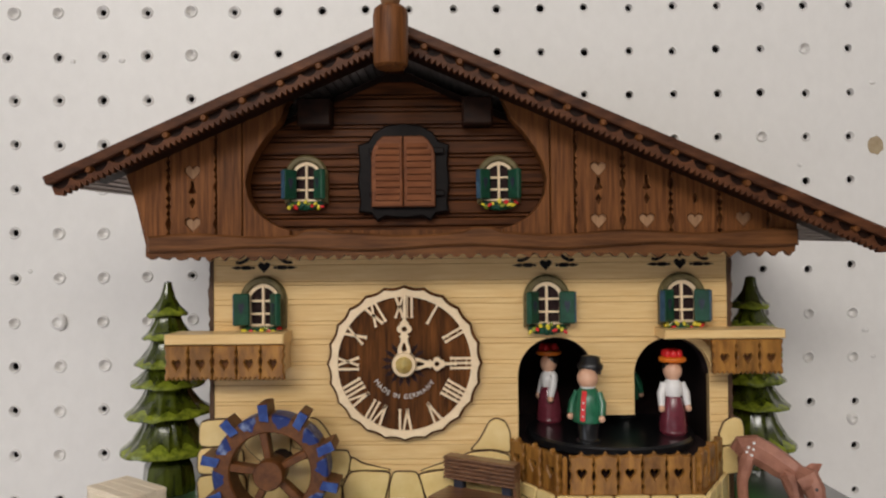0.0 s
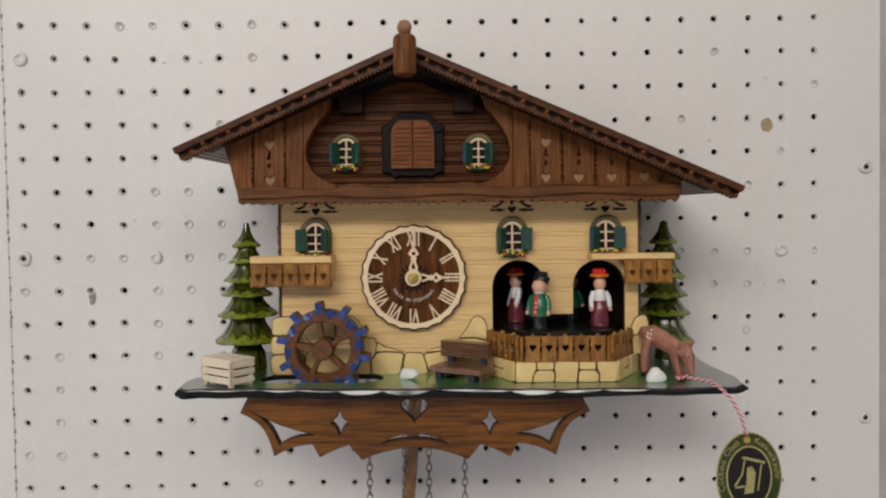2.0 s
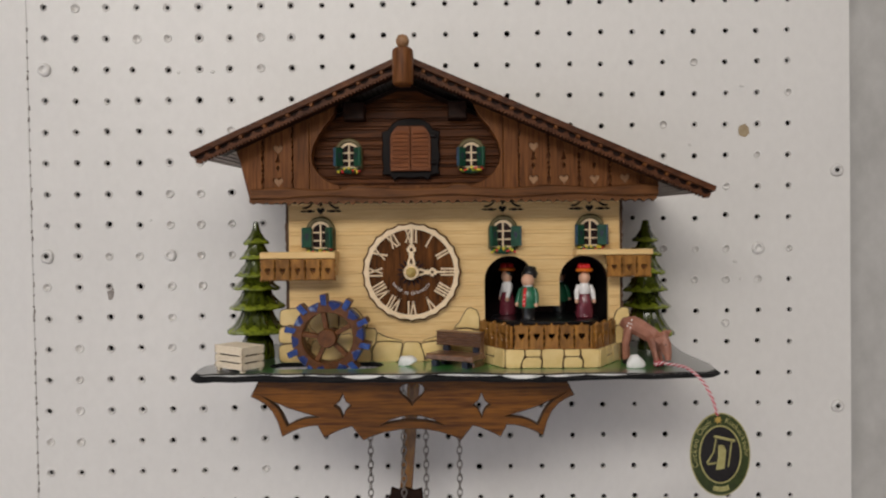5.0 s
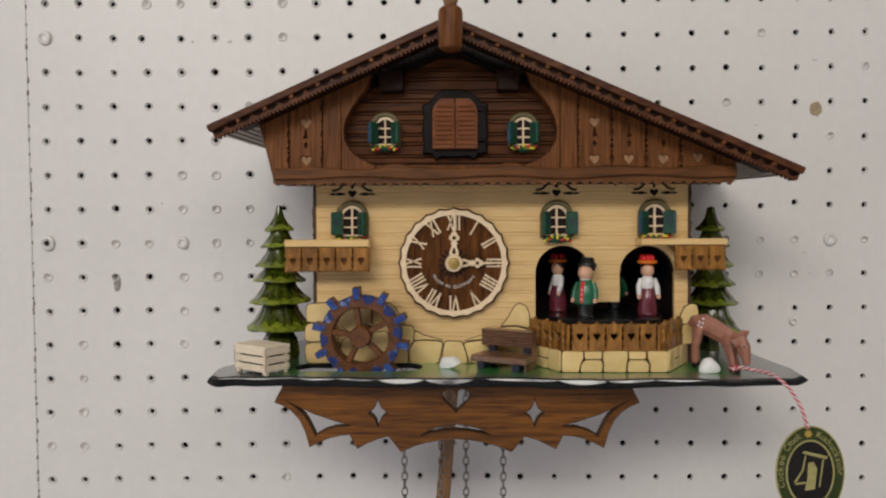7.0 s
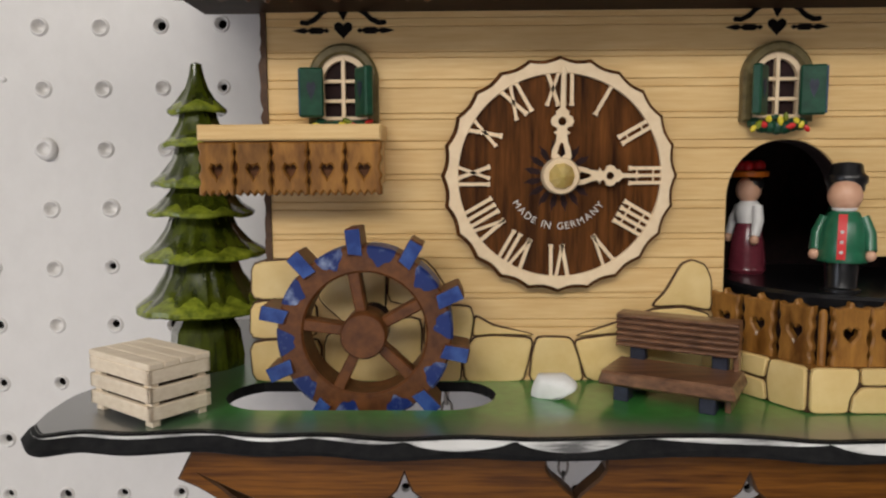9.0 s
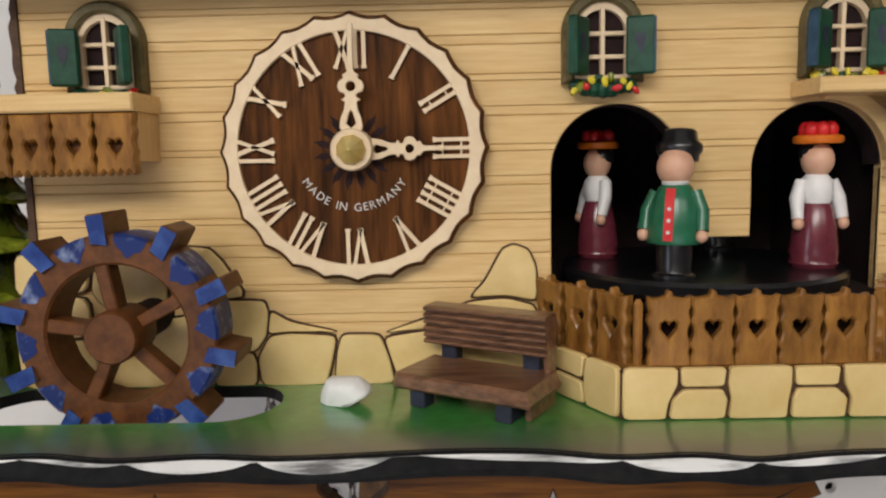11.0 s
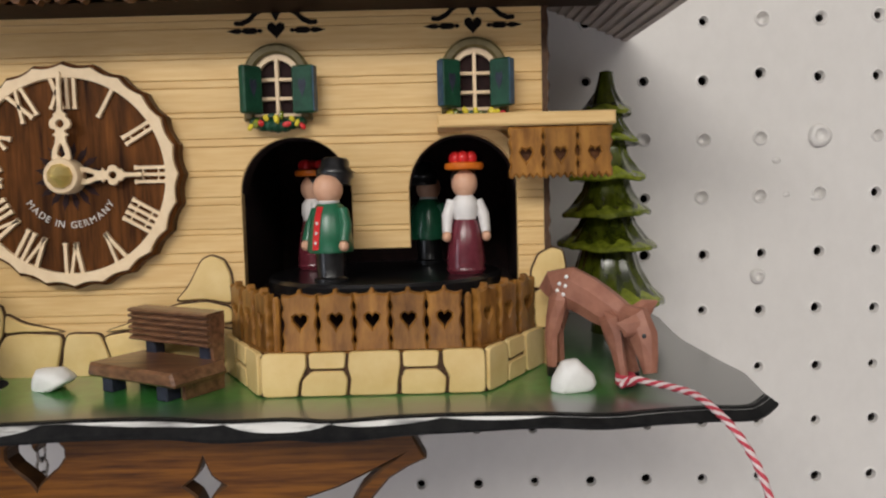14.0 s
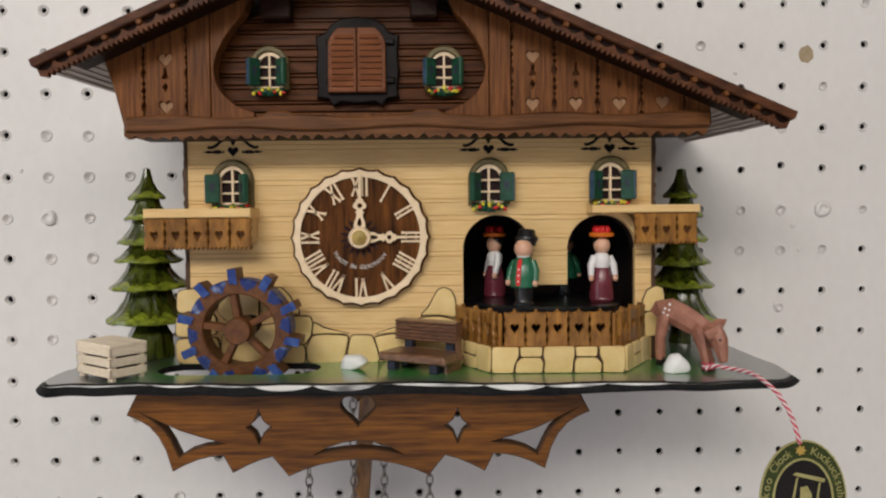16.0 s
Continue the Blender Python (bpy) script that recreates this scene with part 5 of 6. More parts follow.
lathe(bm, [(4.8, 92.0), (4.8, 116)], (WX, 0, WZ), 20, axis="y")
part("axle", bm, INSIDE, wheel, "black axle")


# ---------------------------------------------------------------- trees
def fir(x, y, seed, foot, tiers):
    rng = random.Random(seed)
    tree = thing("toy_fir_tree", (x, y, 1389.6), "carved green wooden fir tree with lime-edged tiers", "toy tree", "trees beside the chalet")
    bm = B()
    lathe(bm, [(foot, 1389.6), (foot * 0.98, 1393), (foot * 0.88, 1402), (5.0, 1412)], (x, y, 0), 9, wave=lambda a, k: 1 + 0.05 * math.sin(3 * a + k))
    part("trunk", bm, LEAF, tree, "dark green carved foot")
    n = 84
    for q, (z1, z0, r1, r0) in enumerate(tiers):
        lobes = (8, 10, 11, 12, 14, 15)[q]
        # gouge marks of uneven width round the tier
        cuts = sorted((k + rng.uniform(-0.28, 0.28)) * 2 * math.pi / lobes for k in range(lobes))
        deep = [rng.uniform(0.6, 1.25) for _ in cuts]
        drop = [rng.uniform(-1.0, 1.0) for _ in cuts]
        lime = [rng.uniform(0.35, 1.0) for _ in cuts]
        ph, lean = rng.uniform(0, 6.28), rng.uniform(-0.9, 0.9)

        def lobe(a):
            """The gouge that an angle falls in and how far across it lies."""
            for k in range(lobes):
                a0, a1 = cuts[k], cuts[(k + 1) % lobes] + (2 * math.pi if k == lobes - 1 else 0)
                for b in (a, a + 2 * math.pi):
                    if a0 <= b < a1:
                        return k, (b - a0) / (a1 - a0)
            return lobes - 1, 0.5

        at = [lobe(2 * math.pi * i / n) for i in range(n)]
        scoop = [deep[k] * math.sin(math.pi * u) for k, u in at]
        hang = [drop[k] * 0.7 * math.sin(math.pi * u) + lean * math.sin(2 * math.pi * i / n + ph) for i, (k, u) in enumerate(at)]
        prof = [(0.0, 0.0, 0.1), (0.25, 0.10, 0.5), (0.5, 0.26, 0.9), (0.7, 0.47, 1.0), (0.83, 0.68, 0.9), (0.92, 0.88, 0.6), (0.98, 1.0, 0.4), (1.05, 1.0, 0.3), (1.08, 0.93, 0.2), (1.02, 0.55, 0.0), (0.98, 0.25, 0.0)]
        reach = [lime[k] * (1 - abs(2 * u - 1) ** 1.8) for k, u in at]

        def along(t):
            for (ta, fa, ca), (tb, fb, cb) in zip(prof, prof[1:]):
                if ta <= t <= tb:
                    return fa + (fb - fa) * (t - ta) / (tb - ta), ca + (cb - ca) * (t - ta) / (tb - ta)
            return 0.0, 0.1

        bm = B()
        rings = []
        for p, (t0, f0, c0) in enumerate(prof):
            ring = []
            for i in range(n):
                a = 2 * math.pi * i / n
                t, f, c = t0, f0, c0
                if p in (3, 4, 5):
                    # the lime brushing starts at a wavy line
                    t = 0.94 - 0.17 * reach[i] - (5 - p) * 0.07
                    f, c = along(t)
                rr = r1 + (r0 - r1) * f
                r = rr * (1 - 0.075 * c * scoop[i]) + (0.5 * math.sin(3 * a + ph) if f > 0.6 else 0)
                ring.append(bm.verts.new((x + r * math.cos(a), y + r * math.sin(a), z1 + (z0 - z1) * t + hang[i] * f)))
            rings.append(ring)
        tip = bm.verts.new((x, y, z1 + (0.8 if q == 0 else 0)))
        for i in range(n):
            j = (i + 1) % n
            bm.faces.new((tip, rings[0][i], rings[0][j]))
            for p, (ra, rb) in enumerate(zip(rings, rings[1:])):
                f = bm.faces.new((ra[i], rb[i], rb[j], ra[j]))
                f.material_index = 1 if p in (5, 6, 7) else 0
        part("tier", bm, [LEAF, LEAF_TIP], tree, "glossy green tier with lime-brushed tips", smooth=34)


fir(-131.2, -78, 3, 12.4, ((1487.6, 1472.6, 1.7, 9.2), (1476, 1462, 5.0, 12.2), (1465, 1449.6, 6.5, 14.8), (1454, 1440.4, 7.6, 17.2), (1444, 1427.0, 8.6, 19.8), (1431, 1410.0, 9.6, 21.6)))
fir(156.0, -48, 8, 6.4, ((1486.8, 1472.2, 2.5, 9.6), (1474.8, 1461.6, 5.2, 12.1), (1463.8, 1448.0, 6.4, 14.4), (1451.4, 1434.8, 7.3, 16.6), (1438.6, 1423.0, 8.3, 18.7), (1426.0, 1403.0, 9.4, 20.8)))

# ---------------------------------------------------------------- bench
bench_m = Matrix.Translation((12.2, -114.5, 1389.5)) @ Matrix.Rotation(radians(-30), 4, "Z")
bench = thing("toy_bench", (12.2, -114.5, 1389.5), "small walnut-stained toy bench with ribbed backrest and dark legs", "bench")
bm = B()
prism(bm, [(-17.4, 5.6), (-16.4, 8.6), (17.8, 8.6), (19.0, 5.6), (18.6, 4.6), (-17.0, 4.6)], -12.5, 6.0, bev=0.7, m=bench_m)
part("seat", bm, BENCH, bench, "slightly glossy plank seat")
for x in (-13.5, 9.5):
    for y0, y1 in ((-10.5, -5.5), (1.5, 5.0)):
        bm = B()
        chamfer(bm, x, x + 4.2, y0, y1, 0, 5.0, 0.3, m=bench_m)
        part("leg", bm, SLATE, bench, "dark slate-blue leg")
    bm = B()
    chamfer(bm, x, x + 4.4, 4.6, 8.4, 0, 21, 0.4, m=bench_m)
    part("back_support", bm, SLATE, bench)
bm = B()
ribs = []
for k in range(6):
    z = 12.4 + k * 1.68
    ribs += [(2.9, z), (1.7, z + 0.4), (1.5, z + 0.8), (1.7, z + 1.15), (2.9, z + 1.5)]
# ribbed board: the section is drawn across and drawn out along the bench
TURN = Matrix(((0, 1, 0, 0), (1, 0, 0, 0), (0, 0, 1, 0), (0, 0, 0, 1)))
prism(bm, ribs + [(8.2, 22.4), (6.6, 12.2)], -16.8, 16.8, m=bench_m @ TURN)
part("backrest", bm, BENCH, bench, "ribbed walnut backrest")

bm = B()
prism(bm, [(-7.0, 0.2), (7.0, 0.2), (8.2, 21.6), (3.4, 21.6), (3.2, 13.0), (4.0, 7.0), (-7.0, 5.0)], 15.4, 16.9, bev=0.3, m=bench_m @ TURN)
part("end_panel", bm, BENCH, bench, "brown end panel")

# ---------------------------------------------------------------- crate
crate_m = Matrix.Translation((-130.4, -125.6, 1389.5)) @ Matrix.Rotation(radians(-36), 4, "Z")
crate = thing("toy_crate", (-130.4, -125.6, 1389.5), "small pale slatted toy crate standing on the platform", "crate")
L, D = 14.2, 9.0
for sx in (-1, 1):
    for sy in (-1, 1):
        bm = B()
        chamfer(bm, sx * (L - 2.4) - 1.6, sx * (L - 2.4) + 1.6, sy * (D - 2.2) - 1.2, sy * (D - 2.2) + 1.2, 0, 14.9, 0.2, m=crate_m)
        part("corner_post", bm, TAN, crate)
for k, z in enumerate((1.8, 6.5, 11.2)):
    for s in (-1, 1):
        bm = B()
        chamfer(bm, -L, L, min(s * D, s * (D - 1.5)), max(s * D, s * (D - 1.5)), z, z + 3.7, 0.25, m=crate_m)
        part("slat", bm, TAN, crate)
        bm = B()
        chamfer(bm, min(s * L, s * (L - 1.5)), max(s * L, s * (L - 1.5)), -D, D, z, z + 3.7, 0.25, m=crate_m)
        part("slat", bm, TAN, crate)
for k in range(4):
    bm = B()
    y0 = -D + k * D / 2
    chamfer(bm, -L - 0.2, L + 0.2, y0 + 0.03, y0 + D / 2 - 0.03, 14.9, 16.5, 0.25, m=crate_m)
    part("lid_board", bm, TAN, crate)
# added core, its dark colour is the shade seen between the slats
bm = B()
box(bm, -L + 3, L - 3, -D + 2.6, D - 2.6, 1.5, 14.8, m=crate_m)
part("inside", bm, BURNT, crate, "dark core standing in for the shade between the slats")


# ---------------------------------------------------------------- stones lying about
def rock(x, y, depth, profile, tilt):
    """A broken pebble: the hull of its outline, drawn in towards the front and the back."""
    bm = B()
    pts = []
    for k, (q, small) in enumerate(((-1.0, 0.45), (-0.8, 0.78), (-0.25, 1.0), (0.4, 0.95), (1.0, 0.5))):
        for a, b in profile:
            pts.append(bm.verts.new((x + a * small + 0.3 * math.sin(k * 2.1 + a), y + q * depth + 0.25 * math.sin(a * 1.7 + k) + tilt * a, 1389.5 + (b * (0.35 + 0.65 * small) if b > 0 else 0))))
    bmesh.ops.convex_hull(bm, input=pts)
    bmesh.ops.delete(bm, geom=[v for v in bm.verts if not v.link_faces], context="VERTS")
    bmesh.ops.bevel(bm, geom=list(bm.edges), offset=0.35, segments=1, affect="EDGES", clamp_overlap=True)
    solid("white_pebble", bm, WHITE, (x, y, 1389.5), "small angular white pebble lying on the green platform", "pebble", "pebbles on the platform", smooth=32)


rock(-20.6, -113, 4.6, [(-6.4, 0), (-6.0, 3.0), (-4.6, 6.2), (3.2, 6.6), (6.4, 4.4), (6.8, 3.2), (1.6, 0.4), (-2.0, 0)], -0.15)
rock(128.6, -127.5, 4.8, [(-6.4, 0), (-6.2, 3.4), (-3.4, 8.0), (0.8, 8.6), (5.4, 4.2), (6.4, 1.6), (4.6, 0)], 0.1)

# ---------------------------------------------------------------- deer
bm = B()
loft(bm, [((122.4, -116.4, 1414.0), 2.2, 4.0), ((124.4, -116.8, 1416.2), 4.6, 6.0), ((129.0, -117.8, 1416.6), 5.2, 6.6), ((134.0, -119.4, 1414.0), 5.0, 6.2), ((138.6, -121.4, 1411.0), 4.6, 5.8), ((142.6, -123.6, 1408.6), 3.6, 5.0), ((145.0, -125.4, 1407.6), 2.8, 4.0)], 8)
loft(bm, [((143.4, -125.0, 1409.4), 2.6, 3.2), ((146.2, -127.2, 1408.2), 3.8, 4.8), ((148.0, -129.0, 1403.4), 3.5, 4.5), ((149.0, -130.8, 1398.4), 2.6, 3.2), ((149.2, -132.0, 1394.4), 1.8, 2.0)], 8)
for ear in (((146.6, -126.4, 1409.0), (149.8, -126.0, 1411.2), (153.0, -125.6, 1412.8)), ((146.2, -130.0, 1407.2), (142.8, -131.4, 1406.6), (140.2, -132.0, 1408.0))):
    loft(bm, [(ear[0], 1.8, 3.0), (ear[1], 1.0, 2.6), (ear[2], 0.2, 0.3)], 6)
for top, knee, foot in (((125.2, -120.0, 1413.0), (122.8, -120.4, 1402.0), (122.8, -120.6, 1389.6)), ((127.0, -114.4, 1412.0), (126.0, -113.6, 1402.0), (126.6, -113.6, 1389.6)), ((139.6, -124.8, 1408.0), (141.6, -126.4, 1399.0), (142.6, -128.0, 1389.6)), ((142.6, -120.0, 1406.0), (145.6, -121.0, 1399.0), (147.4, -122.4, 1389.6))):
    top, knee, foot = Vector(top), Vector(knee), Vector(foot)
    loft(bm, [(top + Vector((0, 0.6, 2.0)), 2.2, 2.8), (top, 3.0, 3.6), ((top + knee) / 2, 2.3, 2.8), (knee, 1.8, 2.1), (foot + Vector((0, 0, 3)), 1.6, 1.7)], 7)
    loft(bm, [(foot + Vector((0, 0, 3.0)), 1.5, 1.5), (foot, 1.7, 1.7)], 7, index=1)
ball(bm, (147.6, -132.2, 1404.4), 0.8, 0.5, 0.8, 8, 5, index=1)
for x, z in ((127.5, 1420.2), (125.4, 1418.2), (127.2, 1417.5), (124.7, 1416.1), (126.5, 1414.9)):
    ball(bm, (x, -121.4 - (x - 124.5) * 0.2, z), 0.65, 0.6, 0.65, 8, 5, index=2)
# the deer stands askew, its rump towards the wall
for v in bm.verts:
    w = min(1.1, max(0.0, (146 - v.co.x) / 24))
    v.co.z = 1389.6 + (v.co.z - 1389.6) * (1 - 0.055 * w)
    v.co.x += 3.2 * w - 1.0
    v.co.y += 8.6 * w
solid("deer_figure", bm, [DEER, BLACKISH, WHITE], (132, -120, 1389.6), "carved brown wooden deer grazing with white rump spots", "deer figure")


# ---------------------------------------------------------------- dancers
def dancer(kind, angle, facing):
    a = radians(angle)
    x, y, z = 75 + 29 * math.cos(a), -83 + 29 * math.sin(a), 1418.7
    m = Matrix.Translation((x, y, z)) @ Matrix.Rotation(radians(facing + 90), 4, "Z")
    bm = B()
    if kind == "man":
        lathe(bm, [(5.2, 0), (5.2, 0.9), (4.4, 1.2), (4.2, 1.6), (4.6, 9.5)], (0, 0, 0), 16, index=0, m=m)
        lathe(bm, [(6.6, 8.6), (6.9, 9.4), (6.3, 14.0), (5.4, 19.0), (4.0, 22.2), (2.4, 23.4)], (0, 0, 0), 20, index=1, m=m)
        for s in (-1, 1):
            loft_rows = [(m @ Vector((s * 4.6, 0, 21.0)), 1.7, 1.7), (m @ Vector((s * 6.6, -0.8, 16.5)), 1.7, 1.7), (m @ Vector((s * 7.0, -2.4, 11.8)), 1.6, 1.6)]
            loft(bm, loft_rows, 8, index=1)
            ball(bm, (s * 7.0, -2.8, 10.6), 1.5, 1.5, 1.6, 10, 6, index=2, m=m)
        ball(bm, (0, -0.4, 27.0), 4.5, 4.5, 4.7, 16, 10, index=2, m=m)
        strip = [(s * 1.1, -r - 0.12, z) for z, r in ((9.6, 6.9), (14.0, 6.3), (19.0, 5.4), (22.0, 4.1)) for s in (-1, 1)]
        vs = [bm.verts.new(m @ Vector(q)) for q in strip]
        for q in range(3):
            bm.faces.new((vs[2 * q], vs[2 * q + 1], vs[2 * q + 3], vs[2 * q + 2])).material_index = 4
        for z, r in ((11.6, 6.7), (14.4, 6.3), (17.2, 5.8)):
            ball(bm, (0, -r - 0.1, z), 0.5, 0.4, 0.5, 8, 5, index=3, m=m)
        lathe(bm, [(4.7, 28.4), (4.9, 30.0), (5.5, 30.8), (5.6, 32.4), (4.4, 33.6), (4.1, 35.6), (3.6, 36.2), (1.0, 36.6)], (0, 0.4, 0), 18, index=0, m=m @ Matrix.Rotation(radians(-5), 4, "X"))
        lathe(bm, [(2.9, 22.6), (3.4, 23.4), (2.9, 24.0)], (0, -0.3, 0), 14, index=3, m=m)
        mats = [BLACKISH, COAT, SKIN, BLOUSE, RED]
        label = "plain painted wooden dancer in green coat and black hat"
    else:
        lathe(bm, [(5.6, 0), (6.2, 1.2), (5.8, 2.0), (6.1, 4.0), (5.4, 10.0), (4.2, 15.4), (3.4, 17.0)], (0, 0, 0), 20, index=0, m=m)
        lathe(bm, [(3.5, 16.6), (4.3, 19.4), (4.1, 22.4), (2.6, 24.2)], (0, 0, 0), 16, index=1, m=m)
        for s in (-1, 1):
            rows = [(m @ Vector((s * 3.9, 0, 22.4)), 1.8, 1.8), (m @ Vector((s * 5.6, -0.8, 18.0)), 1.9, 1.9), (m @ Vector((s * 6.1, -2.2, 12.8)), 1.5, 1.5)]
            loft(bm, rows, 8, index=1)
            ball(bm, (s * 6.1, -2.6, 11.6), 1.5, 1.5, 1.7, 10, 6, index=2, m=m)
        ball(bm, (0, -0.2, 27.8), 4.1, 4.1, 4.6, 16, 10, index=2, m=m)
        ball(bm, (0, 0.9, 29.6), 4.2, 3.9, 3.4, 16, 8, index=3, m=m)
        lathe(bm, [(5.6, 32.0), (6.1, 32.6), (6.0, 33.8), (5.2, 34.2)], (0, 0, 0), 22, index=5, m=m)
        for q in range(7):
            ball(bm, (3.0 * math.cos(q * 0.9) * (q > 0), 3.0 * math.sin(q * 0.9) * (q > 0), 35.4), 1.9, 1.9, 2.3, 10, 6, index=4, m=m)
        mats = [SKIRT, BLOUSE, SKIN, BLACKISH, RED, ORANGE]
        label = "plain painted wooden dancer in plum skirt and red hat"
    solid("dancer_figure", bm, mats, (x, y, z), label, "doll", "dancers on the turntable", smooth=50)


for kind, angle, facing in (("man", 241, 240), ("woman", 334, 276), ("man", 61, 60), ("woman", 151, 200)):
    dancer(kind, angle, facing)

# ---------------------------------------------------------------- chains and pendulum
LINKS = 30


def chain(x, y, z_top):
    ob = thing("clock_chain", (x, y, z_top), "thin steel drive chain hanging below the clock", "chain", "drive chains of the clock")
    protos = []
    for flat in (0, 1):
        bm = B()
        pts = []
        for q in range(12):
            a = 2 * math.pi * q / 12
            u, v = 1.75 * math.cos(a), 3.3 * math.sin(a)
            pts.append((x + (u if not flat else 0.25 * u), y + (0.25 * u if not flat else u), z_top - 3.3 + v))
        tube(bm, pts, 0.52, 6, closed=True)
        protos.append(part("link", bm, STEEL, ob, smooth=60))
    for k in range(2, LINKS):
        again(protos[k % 2], "link", (0, 0, -5.15 * k), ob)
    protos[1].location.z -= 0.00515


for x in (-51.6, -27.2, -10.8, 13.8):
    chain(x, -67, 1384.0)

swing = Matrix.Translation((-17.5, -52, 1400)) @ Matrix.Rotation(radians(4.6), 4, "Y")
pendulum = thing("pendulum", (-17.5, -52, 1384), "wooden clock pendulum with dark carved bob swinging below the apron", "pendulum")
bm = B()
prism(bm, [(-4.6, -118), (4.6, -118), (4.6, -16.5), (-4.6, -16.5)], -1.6, 1.6, bev=0.4, m=swing)
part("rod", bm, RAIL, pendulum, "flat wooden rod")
bm = B()
prism(bm, [(-11, -113), (-6, -114.5), (0, -112.5), (7, -114), (12, -112), (14, -122), (11, -136), (4, -150), (-2, -154), (-9, -146), (-13, -130)], -4.2, -1.4, bev=0.8, m=swing)
part("bob", bm, ROOF_DARK, pendulum, "dark carved leaf-shaped bob")

# ---------------------------------------------------------------- string and tag
STRING = [(140.2, -131.6, 1391.2), (143.6, -132.0, 1393.0), (147.4, -134.6, 1392.6), (151.6, -138.6, 1392.4), (156.0, -145.4, 1391.8), (160.2, -153.2, 1388.0), (164.0, -156.6, 1382.2), (167.2, -158.3, 1374.8), (169.8, -158.9, 1365.4)]


def glide(pts, n):
    out = []
    for k in range(len(pts) - 1):
        a, b, c, d = [Vector(pts[min(max(q, 0), len(pts) - 1)]) for q in (k - 1, k, k + 1, k + 2)]
        for i in range(n):
            t = i / n
            out.append(0.5 * (2 * b + (c - a) * t + (2 * a - 5 * b + 4 * c - d) * t * t + (3 * b - a - 3 * c + d) * t ** 3))
    out.append(Vector(pts[-1]))
    return out


tag = thing("hang_tag", (172, -158.8, 1316), "oval dark green and gold paper tag hanging on twine", "tag")
cord = thing("twine", (143, -132, 1389.6), "red and white twisted twine tied round the deer's leg", "twine")
mid = glide(STRING, 14)
for strand, mat in ((0, TWINE_RED), (1, TWINE_WHITE), (2, TWINE_RED), (3, TWINE_WHITE)):
    bm = B()
    pts, run = [], 0.0
    for k, p in enumerate(mid):
        if k:
            run += (p - mid[k - 1]).length
        d = (mid[min(k + 1, len(mid) - 1)] - mid[max(k - 1, 0)]).normalized()
        s = d.cross(Vector((0.3, 0.9, 0.1))).normalized()
        u = s.cross(d)
        a = run * 2 * math.pi / 7.4 + strand * math.pi / 2
        pts.append(p + (s * math.cos(a) + u * math.sin(a)) * 0.5)
    tube(bm, pts, 0.52, 6)
    part("strand", bm, mat, cord, ("red strand", "white strand")[strand % 2], smooth=60)
bm = B()
for turn in range(3):
    pts = [(142.5 + 2.3 * math.cos(2 * math.pi * q / 14), -128.2 + 2.6 * math.sin(2 * math.pi * q / 14), 1391.2 + turn * 0.95) for q in range(14)]
    tube(bm, pts, 0.6, 6, closed=True, index=turn % 2)
ball(bm, (143.4, -131.4, 1392.4), 1.5, 1.2, 1.3, 10, 6, index=0)
part("knot", bm, [TWINE_RED, TWINE_WHITE], cord, "knotted loop", smooth=60)
TX, TZ = 171.3, 1341.6


def oval(rx, rz, n=56):
    return [(TX + rx * math.cos(2 * math.pi * k / n), TZ + rz * math.sin(2 * math.pi * k / n)) for k in range(n)]


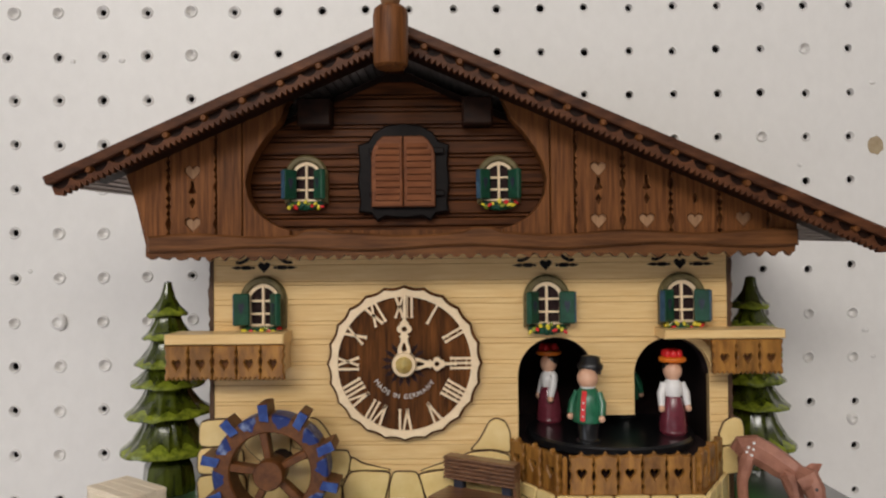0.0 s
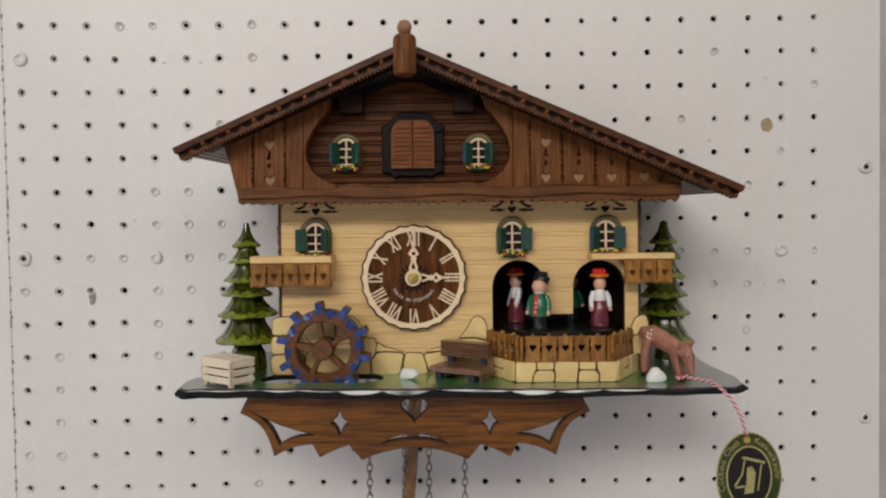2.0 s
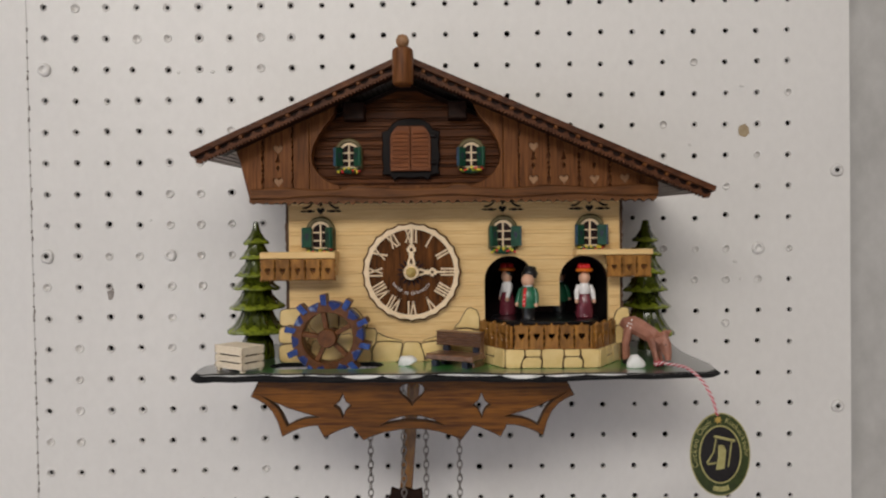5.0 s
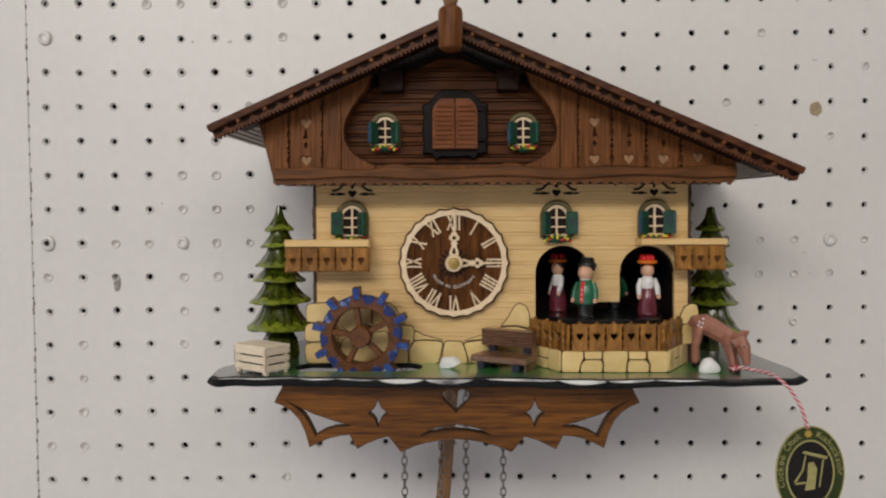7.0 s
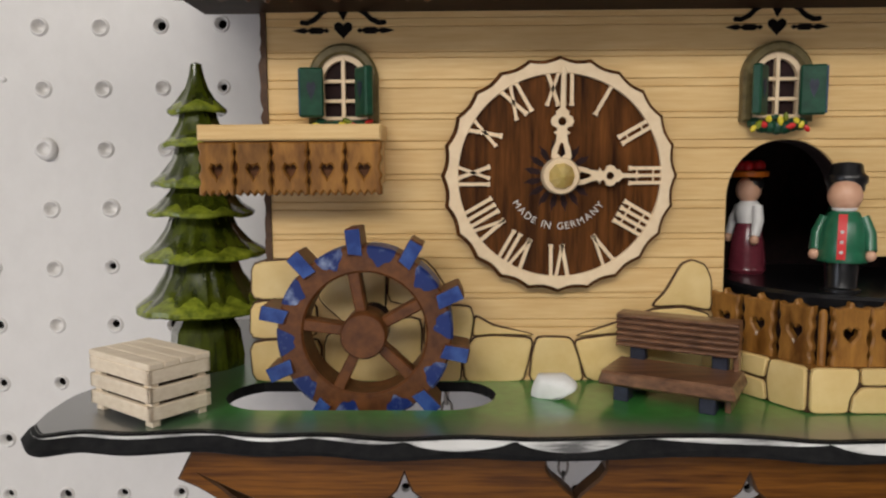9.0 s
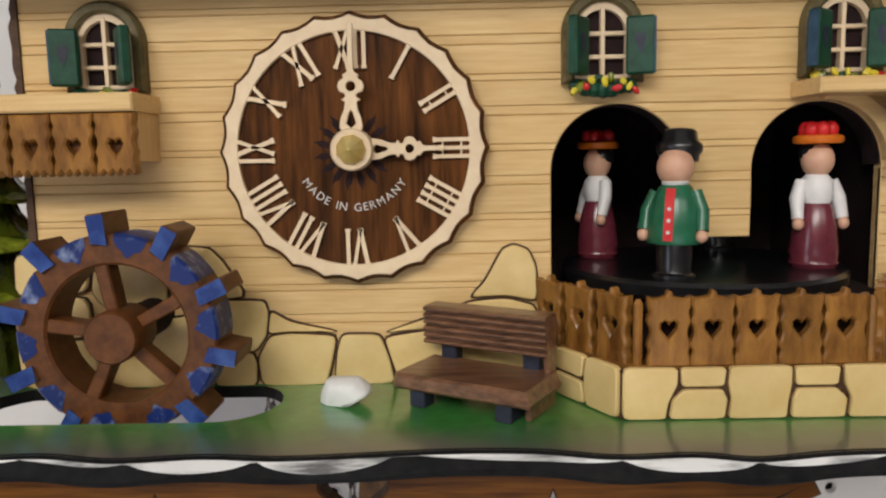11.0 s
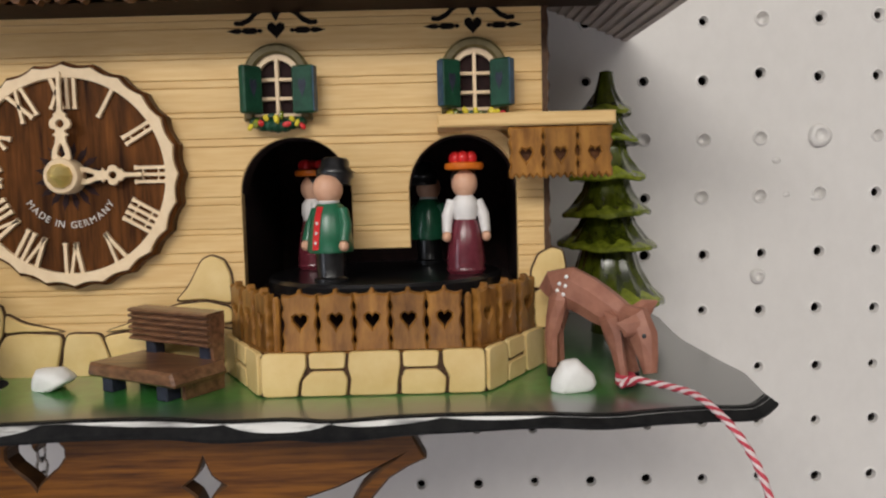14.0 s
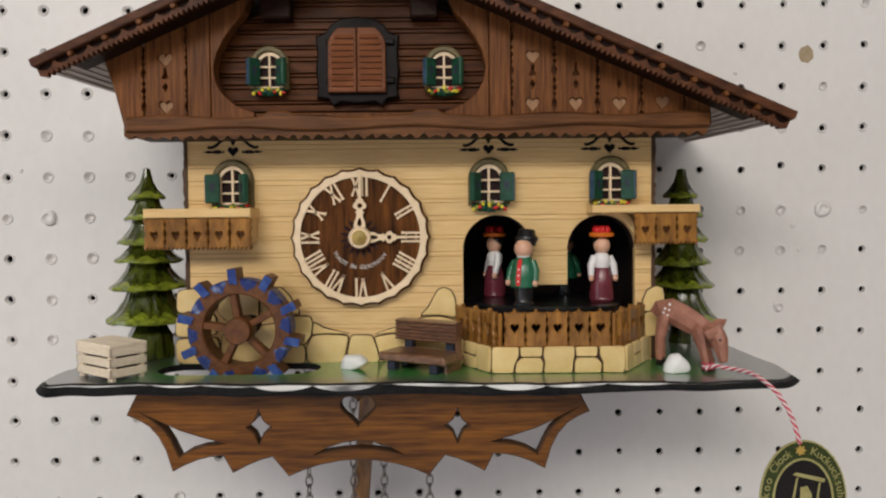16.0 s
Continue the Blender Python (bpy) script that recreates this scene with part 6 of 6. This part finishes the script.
for name, rx, rz, y0, y1, mat, hole, label in (("card", 18.2, 25.3, -159.0, -158.4, TAG_GOLD, None, "gold-edged card"), ("green_band", 17.5, 24.6, -159.12, -158.95, TAG_GREEN, (12.9, 17.8), "dark green band"), ("black_field", 11.9, 16.8, -159.12, -158.95, TAG_BLACK, None, "black middle")):
    bm = B()
    prism(bm, oval(rx, rz), y0, y1, holes=[oval(*hole)] if hole else [])
    part(name, bm, mat, tag, label)


def on_tag(start, sign=1):
    def place(s):
        a = radians(start) - sign * s / 19.2
        return Matrix.Translation((TX + 14.3 * math.cos(a), -159.2, TZ + 19.7 * math.sin(a))) @ Matrix.Rotation(math.pi / 2 - a, 4, "Y") @ FACE
    return place


lettering("Cuckoo Clock", 4.8, on_tag(155), TAG_GOLD, tag)
lettering("Kuckucksuhr", 4.8, on_tag(36), TAG_GOLD, tag)
bm = B()
lathe(bm, [(1.8, 158.9), (1.8, 159.3)], (TX - 1.2, 0, TZ + 21.0), 42, axis="y", wave=lambda a, k: 1 + 0.28 * math.cos(7 * a))
part("flower_mark", bm, TAG_ORANGE, tag)
for k in range(6):
    a = radians(-104 + k * 6.2)
    bm = B()
    prism(bm, [(-0.75, -1.4), (0.75, -1.4), (0.75, 1.6), (-0.75, 1.6)], -159.3, -159.0, m=Matrix.Translation((TX + 15.2 * math.cos(a), 0, TZ + 21.2 * math.sin(a))) @ Matrix.Rotation(-(a + math.pi / 2), 4, "Y"))
    part("bar", bm, TAG_GOLD, tag)
for pts in ([(-4.4, 10.6), (-3.2, 11.8), (9.0, 9.0), (8.6, 7.4)], [(-2.8, 9.6), (-2.2, 9.6), (-3.6, 1.0), (-4.6, 1.0)], [(6.4, 7.4), (7.2, 7.4), (5.2, -7.4), (4.4, -7.4)], [(-4.6, 1.2), (-3.6, 1.2), (-7.2, -4.8), (-8.6, -4.8)], [(-8.4, -5.4), (-2.4, -4.6), (-2.4, -5.6), (-7.4, -6.4)], [(-1.2, 5.4), (1.6, 6.0), (3.6, 2.4), (2.4, -8.6), (-2.8, -9.4), (-1.4, -2.0)]):
    bm = B()
    prism(bm, [(TX + x, TZ + z) for x, z in pts], -159.3, -159.0)
    part("emblem_shape", bm, TAG_GOLD, tag)
